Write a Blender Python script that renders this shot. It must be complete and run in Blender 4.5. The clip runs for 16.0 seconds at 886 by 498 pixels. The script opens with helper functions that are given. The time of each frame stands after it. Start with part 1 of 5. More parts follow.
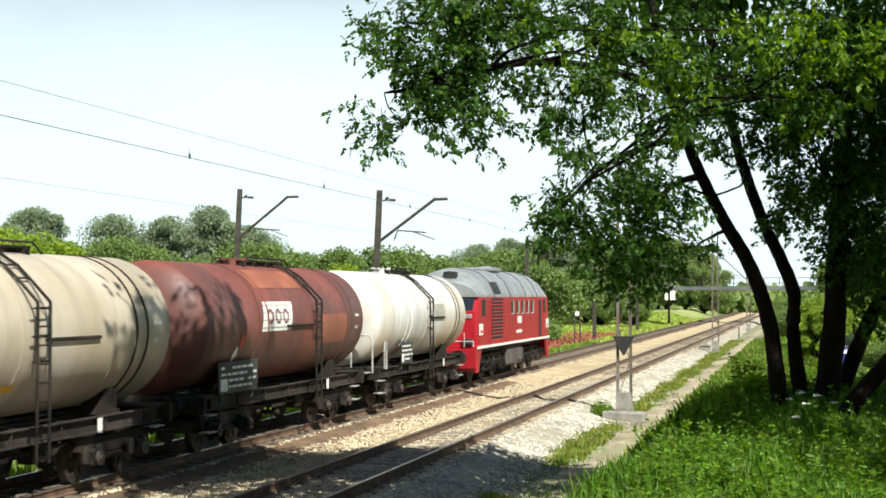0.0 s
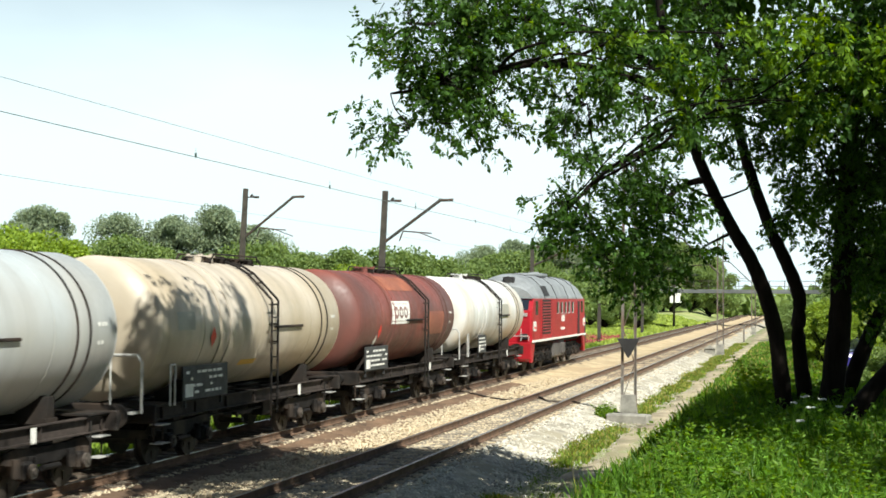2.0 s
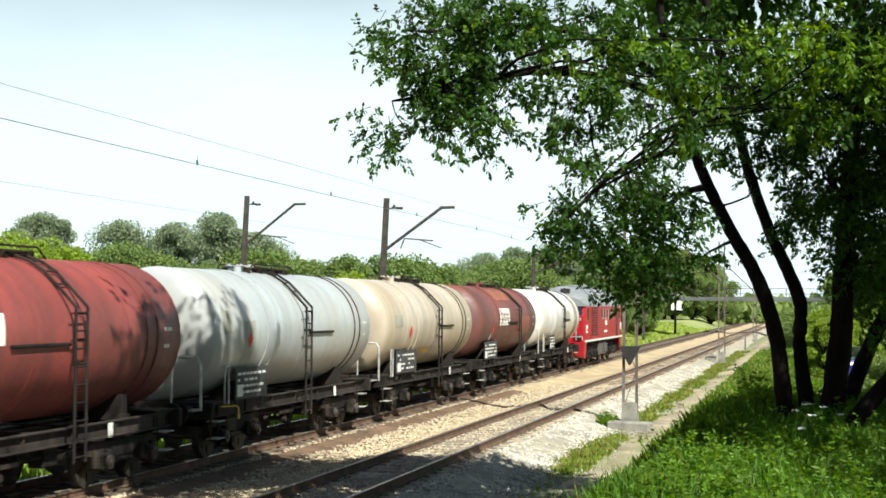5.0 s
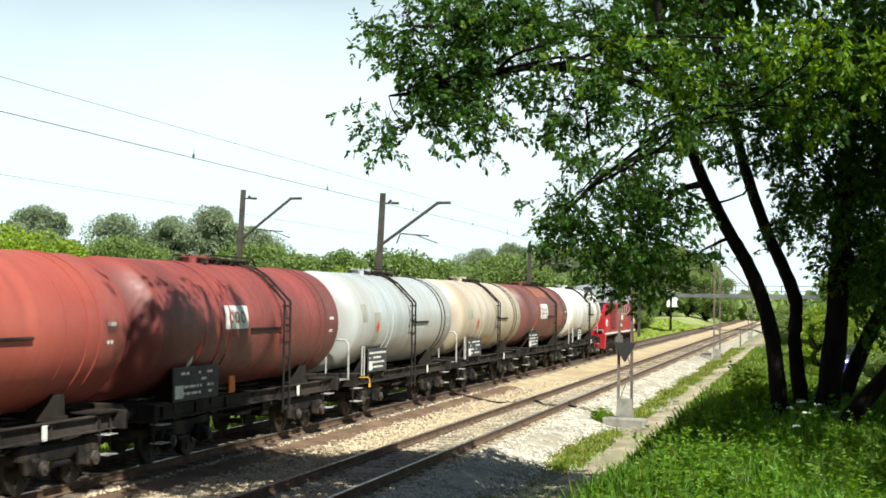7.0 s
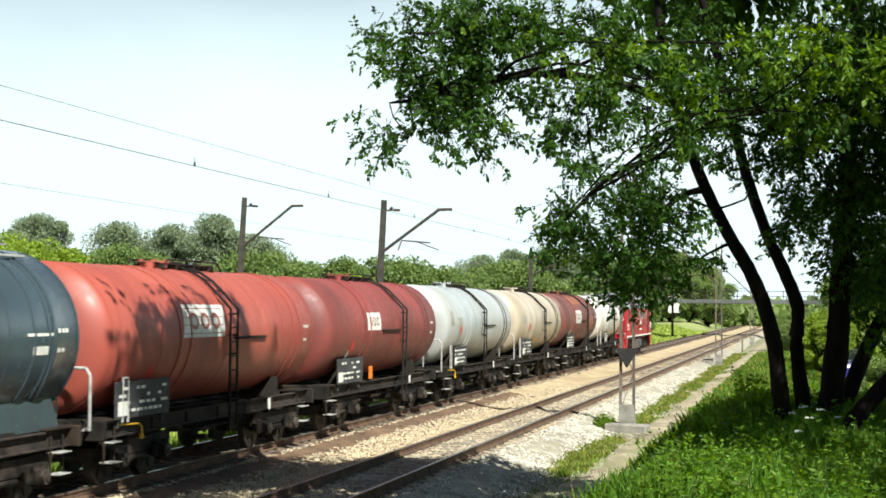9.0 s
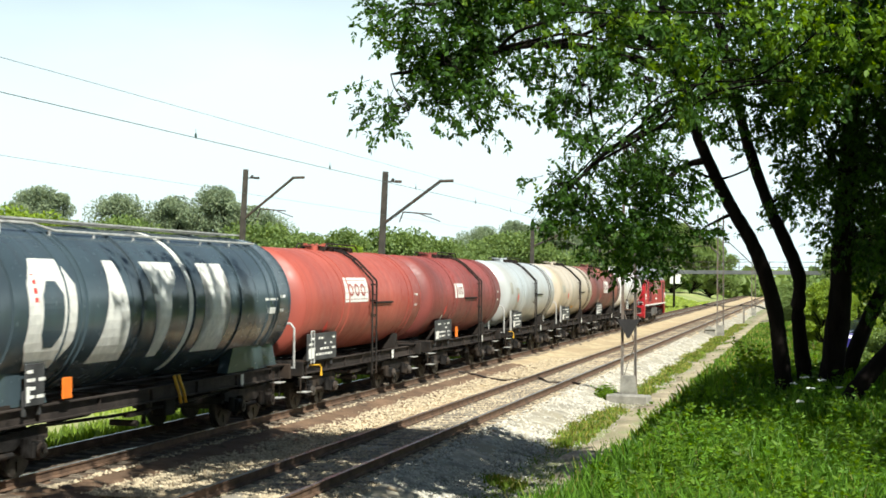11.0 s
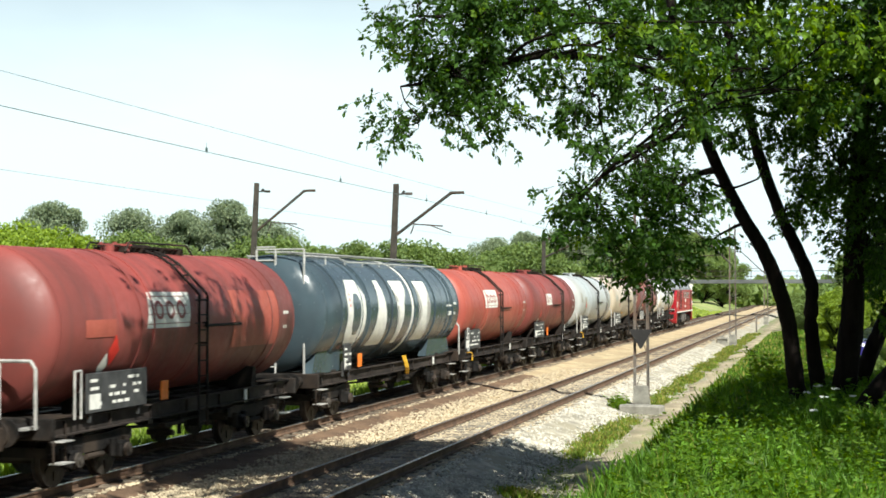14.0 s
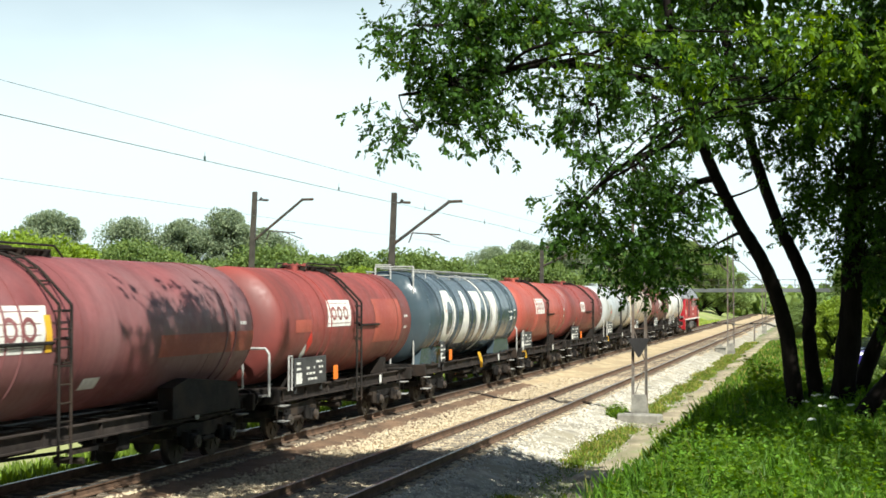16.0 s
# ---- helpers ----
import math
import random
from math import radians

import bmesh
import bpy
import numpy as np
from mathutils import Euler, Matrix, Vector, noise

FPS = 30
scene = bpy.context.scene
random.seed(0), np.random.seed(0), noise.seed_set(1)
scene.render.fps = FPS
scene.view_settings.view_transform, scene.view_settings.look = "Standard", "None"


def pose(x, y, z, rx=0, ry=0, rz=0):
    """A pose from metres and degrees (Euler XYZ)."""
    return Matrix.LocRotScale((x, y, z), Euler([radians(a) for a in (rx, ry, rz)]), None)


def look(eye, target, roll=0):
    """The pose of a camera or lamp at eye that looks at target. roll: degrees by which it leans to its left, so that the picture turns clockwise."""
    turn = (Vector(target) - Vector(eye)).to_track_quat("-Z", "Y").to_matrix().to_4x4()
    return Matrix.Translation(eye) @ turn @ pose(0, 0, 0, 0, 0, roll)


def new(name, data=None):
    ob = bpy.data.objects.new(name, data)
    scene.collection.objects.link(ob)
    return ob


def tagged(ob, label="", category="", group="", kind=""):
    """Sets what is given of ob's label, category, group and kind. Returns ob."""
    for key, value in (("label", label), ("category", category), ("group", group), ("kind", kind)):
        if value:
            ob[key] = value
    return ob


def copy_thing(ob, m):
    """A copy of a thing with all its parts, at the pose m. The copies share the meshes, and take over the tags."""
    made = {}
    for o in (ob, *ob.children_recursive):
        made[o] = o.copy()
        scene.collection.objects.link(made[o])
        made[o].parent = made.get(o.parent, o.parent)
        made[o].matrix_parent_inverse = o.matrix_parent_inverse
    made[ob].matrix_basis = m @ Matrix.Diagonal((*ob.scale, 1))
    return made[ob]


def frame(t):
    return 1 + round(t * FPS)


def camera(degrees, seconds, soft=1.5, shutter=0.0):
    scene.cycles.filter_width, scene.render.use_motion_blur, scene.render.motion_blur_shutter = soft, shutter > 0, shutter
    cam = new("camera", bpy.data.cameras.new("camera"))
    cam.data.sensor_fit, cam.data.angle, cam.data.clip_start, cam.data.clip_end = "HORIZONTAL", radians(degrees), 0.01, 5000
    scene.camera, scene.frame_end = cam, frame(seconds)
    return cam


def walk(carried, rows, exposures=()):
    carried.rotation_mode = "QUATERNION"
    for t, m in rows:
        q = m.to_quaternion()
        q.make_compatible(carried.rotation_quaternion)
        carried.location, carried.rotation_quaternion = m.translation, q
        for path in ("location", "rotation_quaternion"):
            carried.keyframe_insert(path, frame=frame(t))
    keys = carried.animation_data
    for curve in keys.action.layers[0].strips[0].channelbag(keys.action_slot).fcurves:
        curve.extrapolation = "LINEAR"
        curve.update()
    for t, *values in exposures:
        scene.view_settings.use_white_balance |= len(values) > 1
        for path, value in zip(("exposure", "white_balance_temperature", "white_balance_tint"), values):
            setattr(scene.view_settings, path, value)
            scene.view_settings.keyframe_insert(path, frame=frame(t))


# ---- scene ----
# camera and its path: a hand-held camera that stays in one spot and sways
cam = camera(33.56, 16.0, soft=1.65, shutter=0.4)
SWAY = [(0, 91.85, -0.0, 13.75), (0.5, 91.691, -0.103, 13.608), (1, 91.822, -0.414, 13.964), (1.5, 91.983, -0.465, 13.88), (2, 91.889, -0.422, 13.943), (2.5, 91.862, -0.543, 14.107), (3, 92.025, -0.428, 13.916), (3.5, 92.487, -0.578, 13.899), (3.7, 92.291, -0.561, 13.915), (5.8, 92.059, -0.396, 14.002), (6, 91.929, -0.388, 13.9), (6.5, 91.813, -0.692, 14.296), (7, 91.995, -0.819, 13.822), (7.5, 92.111, -0.659, 13.749), (8, 92.284, -0.829, 13.693), (8.5, 92.124, -0.74, 13.857), (9, 92.257, -0.55, 13.884), (9.2, 91.683, -0.477, 13.902), (11.3, 91.101, -0.43, 13.948), (11.5, 91.065, -0.43, 13.731), (12, 91.063, -0.386, 13.197), (12.5, 91.247, -0.055, 13.545), (13, 91.455, 0.105, 13.38), (13.5, 91.414, 0.053, 13.682), (14, 91.6, 0.07, 14.403), (14.5, 91.454, -0.048, 14.627), (15, 91.769, 0.059, 14.397), (15.5, 91.848, 0.055, 14.399), (16, 91.941, 0.056, 14.329)]
walk(cam, [(t, pose(0, 0, 3.3, rx, ry, rz)) for t, rx, ry, rz in SWAY], exposures=[(0, 0.70, 6500, 2), (16, 0.70, 6500, 2)])

# daylight: sun from behind the camera's right shoulder
SUN_EL, SUN_X, SUN_Y = 47.0, 0.68, -0.733
world = bpy.data.worlds.new("sky")
scene.world = world
world.use_nodes = True
wn = world.node_tree
sky = wn.nodes.new("ShaderNodeTexSky")
sky.sky_type, sky.sun_disc = "NISHITA", False
sky.sun_elevation = radians(SUN_EL)
sky.sun_rotation = math.atan2(SUN_X, SUN_Y)
sky.air_density, sky.dust_density, sky.ozone_density = 0.5, 0.1, 1.0
bg = wn.nodes["Background"]
bg.inputs[1].default_value = 0.052
# thin white summer haze that thickens towards the horizon all round, with soft cloud
tc = wn.nodes.new("ShaderNodeTexCoord")
sep = wn.nodes.new("ShaderNodeSeparateXYZ")
wn.links.new(tc.outputs["Generated"], sep.inputs[0])
low = wn.nodes.new("ShaderNodeMapRange")
low.inputs[1].default_value, low.inputs[2].default_value, low.inputs[3].default_value, low.inputs[4].default_value = 0.09, 0.35, 1.0, 0.0
low.interpolation_type = "SMOOTHSTEP"
wn.links.new(sep.outputs[2], low.inputs[0])
cloud = wn.nodes.new("ShaderNodeTexNoise")
cloud.inputs["Scale"].default_value, cloud.inputs["Detail"].default_value = 2.2, 6.0
stretch_map = wn.nodes.new("ShaderNodeMapping")
stretch_map.inputs["Scale"].default_value = (1, 1, 3.2)
wn.links.new(tc.outputs["Generated"], stretch_map.inputs[0])
wn.links.new(stretch_map.outputs[0], cloud.inputs["Vector"])
puff = wn.nodes.new("ShaderNodeMapRange")
puff.inputs[1].default_value, puff.inputs[2].default_value, puff.inputs[3].default_value, puff.inputs[4].default_value = 0.45, 0.68, 0.0, 0.16
wn.links.new(cloud.outputs[0], puff.inputs[0])
both = wn.nodes.new("ShaderNodeMath")
both.operation, both.use_clamp = "ADD", True
wn.links.new(low.outputs[0], both.inputs[0]), wn.links.new(puff.outputs[0], both.inputs[1])
haze = wn.nodes.new("ShaderNodeMix")
haze.data_type = "RGBA"
haze.inputs[7].default_value = (11.9, 13.7, 14.6, 1)
wn.links.new(both.outputs[0], haze.inputs[0])
wn.links.new(sky.outputs[0], haze.inputs[6])
wn.links.new(haze.outputs[2], bg.inputs[0])
sun = new("sun", bpy.data.lights.new("sun", "SUN"))
sun.data.energy, sun.data.angle, sun.data.color = 5.0, radians(0.45), (1.0, 0.97, 0.93)
c_el = math.cos(radians(SUN_EL))
sun.matrix_basis = look((0, 0, 60), (-SUN_X * c_el * 10, -SUN_Y * c_el * 10, 60 - 10 * math.sin(radians(SUN_EL))))

# ---------------------------------------------------------------- materials
def material(name, base, rough=0.8, metal=0.0, scale=6.0, amount=0.35, second=None, bump=0.0, bump_scale=60.0,
             streak=None, island=0.0, obj_random=0.0, mask=(0.45, 0.65), spec=0.5, stretch=(1, 1, 1)):
    """Noise at two scales over a base colour; second: a colour that shows in patches; streak: soot colour in vertical runs."""
    m = bpy.data.materials.new(name)
    m.use_nodes = True
    nt = m.node_tree
    n, lk = nt.nodes, nt.links
    b = n["Principled BSDF"]
    b.inputs["Roughness"].default_value, b.inputs["Metallic"].default_value = rough, metal
    b.inputs["Specular IOR Level"].default_value = spec
    tc = n.new("ShaderNodeTexCoord")
    mp = n.new("ShaderNodeMapping")
    mp.inputs["Scale"].default_value = stretch
    lk.new(tc.outputs["Object"], mp.inputs[0])

    def tex(sc, det=5.0):
        t = n.new("ShaderNodeTexNoise")
        t.inputs["Scale"].default_value, t.inputs["Detail"].default_value = sc, det
        lk.new(mp.outputs[0], t.inputs["Vector"])
        return t.outputs[0]

    def mix(fac, a, c, mode="MIX"):
        x = n.new("ShaderNodeMix")
        x.data_type, x.blend_type = "RGBA", mode
        for s, v in ((0, fac), (6, a), (7, c)):
            if isinstance(v, (int, float)):
                x.inputs[s].default_value = v
            elif isinstance(v, tuple):
                x.inputs[s].default_value = (*v, 1) if len(v) == 3 else v
            else:
                lk.new(v, x.inputs[s])
        return x.outputs[2]

    def ramp(v, lo, hi, a=0.0, c=1.0):
        r = n.new("ShaderNodeMapRange")
        r.inputs[1].default_value, r.inputs[2].default_value, r.inputs[3].default_value, r.inputs[4].default_value = lo, hi, a, c
        lk.new(v, r.inputs[0])
        return r.outputs[0]

    dark = tuple(c * (1 - amount) for c in base)
    light = tuple(min(1, c * (1 + amount * 0.7)) for c in base)
    col = mix(ramp(tex(scale), 0.35, 0.65), dark, light)
    fine = tex(scale * 9, 3.0)
    col = mix(ramp(fine, 0.3, 0.7, 0.0, amount * 0.6), col, tuple(c * 0.45 for c in base))
    if second:
        col = mix(ramp(tex(scale * 0.37), *mask), col, second)
    if streak:
        mp2 = n.new("ShaderNodeMapping")
        mp2.inputs["Scale"].default_value = (0.25, 2.6, 0.22)
        lk.new(tc.outputs["Object"], mp2.inputs[0])
        t2 = n.new("ShaderNodeTexNoise")
        t2.inputs["Scale"].default_value, t2.inputs["Detail"].default_value = 1.0, 6.0
        lk.new(mp2.outputs[0], t2.inputs["Vector"])
        col = mix(ramp(t2.outputs[0], 0.5, 0.74, 0.0, 0.7), col, streak)
    if island:
        g = n.new("ShaderNodeNewGeometry")
        col = mix(ramp(g.outputs["Random Per Island"], 0, 1, 0, island), col, tuple(min(1, c * 2.2) for c in base))
    if obj_random:
        o = n.new("ShaderNodeObjectInfo")
        col = mix(ramp(o.outputs["Random"], 0, 1, 0, obj_random), col, tuple(c * 0.4 for c in base))
    lk.new(col, b.inputs["Base Color"])
    lk.new(ramp(fine, 0.2, 0.8, max(0.02, rough - 0.12), min(1, rough + 0.1)), b.inputs["Roughness"])
    if bump:
        bp = n.new("ShaderNodeBump")
        bp.inputs["Strength"].default_value, bp.inputs["Distance"].default_value = bump, 0.02
        lk.new(tex(bump_scale, 4.0), bp.inputs["Height"])
        lk.new(bp.outputs[0], b.inputs["Normal"])
    return m


def leaf_material(name, base, through_share=0.45, vary=0.6):
    """Leaves: diffuse and translucent, each leaf its own shade."""
    m = bpy.data.materials.new(name)
    m.use_nodes = True
    n, lk = m.node_tree.nodes, m.node_tree.links
    b = n["Principled BSDF"]
    b.inputs["Roughness"].default_value = 0.5
    b.inputs["Specular IOR Level"].default_value = 0.22
    g = n.new("ShaderNodeNewGeometry")
    r = n.new("ShaderNodeValToRGB")
    lk.new(g.outputs["Random Per Island"], r.inputs[0])
    e = r.color_ramp.elements
    e[0].color = (*[c * (1 - vary * 0.6) for c in base], 1)
    e[1].color = (*[min(1, c * (1 + vary)) for c in (base[0] * 1.15, base[1], base[2] * 0.8)], 1)
    lk.new(r.outputs[0], b.inputs["Base Color"])
    tr = n.new("ShaderNodeBsdfTranslucent")
    hs = n.new("ShaderNodeHueSaturation")
    hs.inputs["Saturation"].default_value, hs.inputs["Value"].default_value = 1.25, 1.6
    hs.inputs["Hue"].default_value = 0.485
    lk.new(r.outputs[0], hs.inputs["Color"])
    lk.new(hs.outputs[0], tr.inputs[0])
    mx = n.new("ShaderNodeMixShader")
    mx.inputs[0].default_value = through_share
    lk.new(b.outputs[0], mx.inputs[1]), lk.new(tr.outputs[0], mx.inputs[2])
    lk.new(mx.outputs[0], n["Material Output"].inputs["Surface"])
    return m


BALLAST = material("ballast", (0.45, 0.350, 0.212), 0.95, scale=1.3, amount=0.35, second=(0.31, 0.22, 0.13), mask=(0.42, 0.60), bump=1.0, bump_scale=11, island=0.25)
PALE_STONE = material("pale_stone", (0.40, 0.37, 0.31), 0.95, scale=1.6, amount=0.45, bump=1.0, bump_scale=25, island=0.6)
# darker brown ballast, laid along the far track
DARK_BALLAST = material("dark_ballast", (0.13, 0.095, 0.068), 0.9, scale=1.5, amount=0.4, second=(0.085, 0.064, 0.048), bump=1.0, bump_scale=22, spec=0.2)
GREY_BALLAST = material("grey_ballast", (0.34, 0.295, 0.225), 0.95, scale=1.5, amount=0.4, second=(0.20, 0.165, 0.12), bump=1.0, bump_scale=22)
RUSTY = material("rusty_ballast", (0.19, 0.115, 0.068), 0.95, scale=1.4, amount=0.4, second=(0.13, 0.078, 0.046), bump=1.0, bump_scale=14)
PALE_BALLAST = material("pale_ballast", (0.45, 0.405, 0.325), 0.95, scale=2.0, amount=0.45, second=(0.32, 0.28, 0.20), bump=1.0, bump_scale=11)
STONES = material("stones", (0.38, 0.31, 0.21), 0.95, scale=3, amount=0.35, island=0.5)
SLEEPER = material("sleeper", (0.24, 0.19, 0.14), 0.9, scale=5, amount=0.4, bump=0.5, obj_random=0.5)
RAIL_RUST = material("rail_rust", (0.13, 0.075, 0.045), 0.85, scale=4, amount=0.4)
RAIL_TOP = material("rail_top", (0.45, 0.44, 0.43), 0.32, 0.9, scale=3, amount=0.15)
EARTH = material("earth", (0.055, 0.070, 0.022), 0.95, scale=0.35, amount=0.4, second=(0.09, 0.085, 0.04), bump=0.8, bump_scale=14)
PATH_DIRT = material("path_dirt", (0.42, 0.345, 0.23), 0.95, scale=0.9, amount=0.4, second=(0.25, 0.23, 0.12), mask=(0.5, 0.66), bump=0.6, bump_scale=20)
VERGE_DIRT = material("verge_dirt", (0.31, 0.265, 0.175), 0.95, scale=0.9, amount=0.35, second=(0.26, 0.27, 0.12), mask=(0.45, 0.62), bump=0.7, bump_scale=20)
CONCRETE = material("concrete", (0.30, 0.28, 0.24), 0.9, scale=3, amount=0.35, bump=0.4)
MAST_CONCRETE = material("mast_concrete", (0.062, 0.052, 0.043), 0.9, scale=2, amount=0.35)
IRON = material("iron", (0.07, 0.065, 0.06), 0.7, 0.2, scale=4, amount=0.4, second=(0.10, 0.06, 0.04))
LATTICE = material("lattice", (0.19, 0.17, 0.15), 0.75, 0.1, scale=3, amount=0.35, second=(0.14, 0.08, 0.05))
WIRE = material("wire", (0.10, 0.15, 0.14), 0.6, 0.4, scale=2, amount=0.2)
BRIDGE_CONCRETE = material("bridge_concrete", (0.13, 0.135, 0.135), 0.9, scale=0.6, amount=0.25)
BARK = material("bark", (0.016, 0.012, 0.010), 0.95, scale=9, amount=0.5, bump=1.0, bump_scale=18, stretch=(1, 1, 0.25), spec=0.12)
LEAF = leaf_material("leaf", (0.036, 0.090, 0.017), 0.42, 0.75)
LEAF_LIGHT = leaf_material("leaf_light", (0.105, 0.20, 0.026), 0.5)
# distant foliage: base colours lifted to stand in for aerial haze
LEAF_FAR_HAZED = leaf_material("leaf_far_hazed", (0.150, 0.225, 0.080), 0.3, 0.2)
LEAF_HAZED = leaf_material("leaf_hazed", (0.205, 0.270, 0.185), 0.25, 0.18)
LEAF_YELLOW = leaf_material("leaf_yellow", (0.20, 0.30, 0.052), 0.35, 0.4)
GRASS = leaf_material("grass_blade", (0.080, 0.180, 0.024), 0.4, 0.8)
VERGE_GRASS = leaf_material("verge_grass_blade", (0.13, 0.21, 0.04), 0.4, 0.6)
MEADOW_GRASS = leaf_material("meadow_grass_blade", (0.30, 0.40, 0.11), 0.4, 0.4)
GRASS_DRY = leaf_material("grass_dry", (0.24, 0.25, 0.08), 0.35)
PETAL = material("petal", (0.75, 0.74, 0.68), 0.8, amount=0.1)
PETAL_YELLOW = material("petal_yellow", (0.75, 0.55, 0.03), 0.8, amount=0.1)
MEADOW = material("meadow", (0.27, 0.32, 0.10), 0.95, scale=0.25, amount=0.4, second=(0.34, 0.34, 0.14), bump=0.6, bump_scale=5)
FAR_TURF = material("far_turf", (0.15, 0.215, 0.055), 0.95, scale=0.5, amount=0.4, second=(0.22, 0.24, 0.09), bump=0.8, bump_scale=9)
RUNNING = material("running_gear", (0.017, 0.015, 0.014), 0.75, 0.2, scale=4, amount=0.6, second=(0.06, 0.045, 0.035), mask=(0.5, 0.66), spec=0.2)
FRAME_PAINT = material("frame_paint", (0.022, 0.019, 0.017), 0.75, 0.1, scale=3, amount=0.5, second=(0.045, 0.031, 0.023), spec=0.2)
WHEEL = material("wheel_steel", (0.055, 0.045, 0.036), 0.6, 0.5, scale=6, amount=0.4)
DUSTY = material("dusty_solebar", (0.055, 0.043, 0.037), 0.8, 0.0, scale=2.2, amount=0.5, second=(0.025, 0.02, 0.018), mask=(0.5, 0.66), spec=0.2)
COVER = material("axle_cover", (0.10, 0.085, 0.072), 0.6, 0.3, scale=6, amount=0.5, second=(0.07, 0.05, 0.04))
STEEL = material("pale_steel", (0.55, 0.53, 0.50), 0.5, 0.3, scale=5, amount=0.3)
BLACK_PLATE = material("black_plate", (0.05, 0.05, 0.05), 0.7, scale=4, amount=0.4)
WHITE_MARK = material("white_mark", (0.78, 0.76, 0.70), 0.6, scale=6, amount=0.15)
RED_MARK = material("red_mark", (0.65, 0.03, 0.02), 0.5, scale=6, amount=0.15)
ORANGE_MARK = material("orange_mark", (0.85, 0.20, 0.02), 0.5, scale=6, amount=0.1)
YELLOW_MARK = material("yellow_mark", (0.75, 0.42, 0.03), 0.5, scale=6, amount=0.1)
LOCO_RED = material("loco_red", (0.40, 0.011, 0.024), 0.38, scale=1.2, amount=0.18, streak=(0.28, 0.02, 0.02))
LOCO_GREY = material("loco_roof", (0.27, 0.28, 0.285), 0.5, scale=1.0, amount=0.25, streak=(0.16, 0.16, 0.16))
GLASS_DARK = material("dark_glass", (0.02, 0.025, 0.035), 0.08, scale=2, amount=0.1)
DARK = material("dark_grille", (0.025, 0.022, 0.022), 0.7, scale=3, amount=0.3)
BROWN_PATCH = material("brown_patch", (0.34, 0.115, 0.062), 0.55, scale=1.2, amount=0.3, second=(0.22, 0.075, 0.05))
RED_PATCH = material("red_patch", (0.42, 0.10, 0.065), 0.55, scale=1.2, amount=0.25, second=(0.30, 0.06, 0.045))
PAINTS = {
    "white": material("tank_white", (0.66, 0.65, 0.62), 0.42, scale=0.7, amount=0.10, second=(0.60, 0.50, 0.38), mask=(0.54, 0.68), streak=(0.42, 0.37, 0.30)),
    "brown": material("tank_brown", (0.24, 0.070, 0.053), 0.55, scale=0.7, amount=0.25, second=(0.115, 0.05, 0.042), streak=(0.10, 0.05, 0.04)),
    "beige": material("tank_beige", (0.57, 0.49, 0.40), 0.45, scale=0.7, amount=0.14, second=(0.42, 0.34, 0.235), streak=(0.30, 0.25, 0.18)),
    "silver": material("tank_silver", (0.46, 0.49, 0.50), 0.40, scale=0.7, amount=0.12, second=(0.42, 0.41, 0.38), streak=(0.31, 0.30, 0.28)),
    "red": material("tank_red", (0.32, 0.066, 0.055), 0.55, scale=0.7, amount=0.20, second=(0.17, 0.045, 0.038), streak=(0.12, 0.04, 0.035)),
    "orange": material("tank_orange", (0.46, 0.108, 0.074), 0.5, scale=0.5, amount=0.14, second=(0.33, 0.068, 0.05), streak=(0.27, 0.06, 0.048)),
    "slate": material("tank_slate", (0.060, 0.085, 0.100), 0.22, scale=0.7, amount=0.18, streak=(0.05, 0.06, 0.07)),
    "maroon": material("tank_maroon", (0.26, 0.076, 0.076), 0.55, scale=0.7, amount=0.3, second=(0.23, 0.12, 0.12), streak=(0.15, 0.05, 0.05)),
}

# ---------------------------------------------------------------- building helpers
def part(name, bm, mat, parent=None, label="", smooth=False):
    """Links a bmesh as one mesh object under a thing or a part."""
    me = bpy.data.meshes.new(name)
    bm.to_mesh(me)
    bm.free()
    mats = mat if isinstance(mat, (list, tuple)) else [mat]
    for m in mats:
        me.materials.append(m)
    if smooth:
        me.polygons.foreach_set("use_smooth", [True] * len(me.polygons))
    ob = new(name, me)
    if parent:
        ob.parent = parent
    if label:
        ob["label"] = label
    return ob


def raw(name, verts, faces, mat, parent=None, label="", smooth=False):
    me = bpy.data.meshes.new(name)
    me.from_pydata([tuple(v) for v in verts], [], [tuple(int(i) for i in f) for f in faces])
    me.materials.append(mat)
    if smooth:
        me.polygons.foreach_set("use_smooth", [True] * len(me.polygons))
    ob = new(name, me)
    if parent:
        ob.parent = parent
    if label:
        ob["label"] = label
    return ob


def thing(name, m, label, category, group="", kind=""):
    ob = new(name)
    ob.empty_display_size = 0.2
    ob.matrix_basis = m
    return tagged(ob, label, category, group, kind)


def box(bm, sx, sy, sz, x=0, y=0, z=0, rx=0, ry=0, rz=0, bevel=0.0):
    g = bmesh.ops.create_cube(bm, size=1, matrix=pose(x, y, z, rx, ry, rz) @ Matrix.Diagonal((sx, sy, sz, 1)))
    if bevel:
        es = list({e for v in g["verts"] for e in v.link_edges})
        bmesh.ops.bevel(bm, geom=es, offset=bevel, segments=1, affect="EDGES")
    return bm


def rod(bm, a, b, r, n=8, r2=None):
    a, b = Vector(a), Vector(b)
    d = b - a
    m = Matrix.Translation((a + b) / 2) @ d.to_track_quat("Z", "Y").to_matrix().to_4x4()
    bmesh.ops.create_cone(bm, cap_ends=True, segments=n, radius1=r, radius2=r if r2 is None else r2, depth=d.length, matrix=m)
    return bm


def pipe(bm, pts, r, n=8):
    for a, b in zip(pts, pts[1:]):
        rod(bm, a, b, r, n)
    return bm


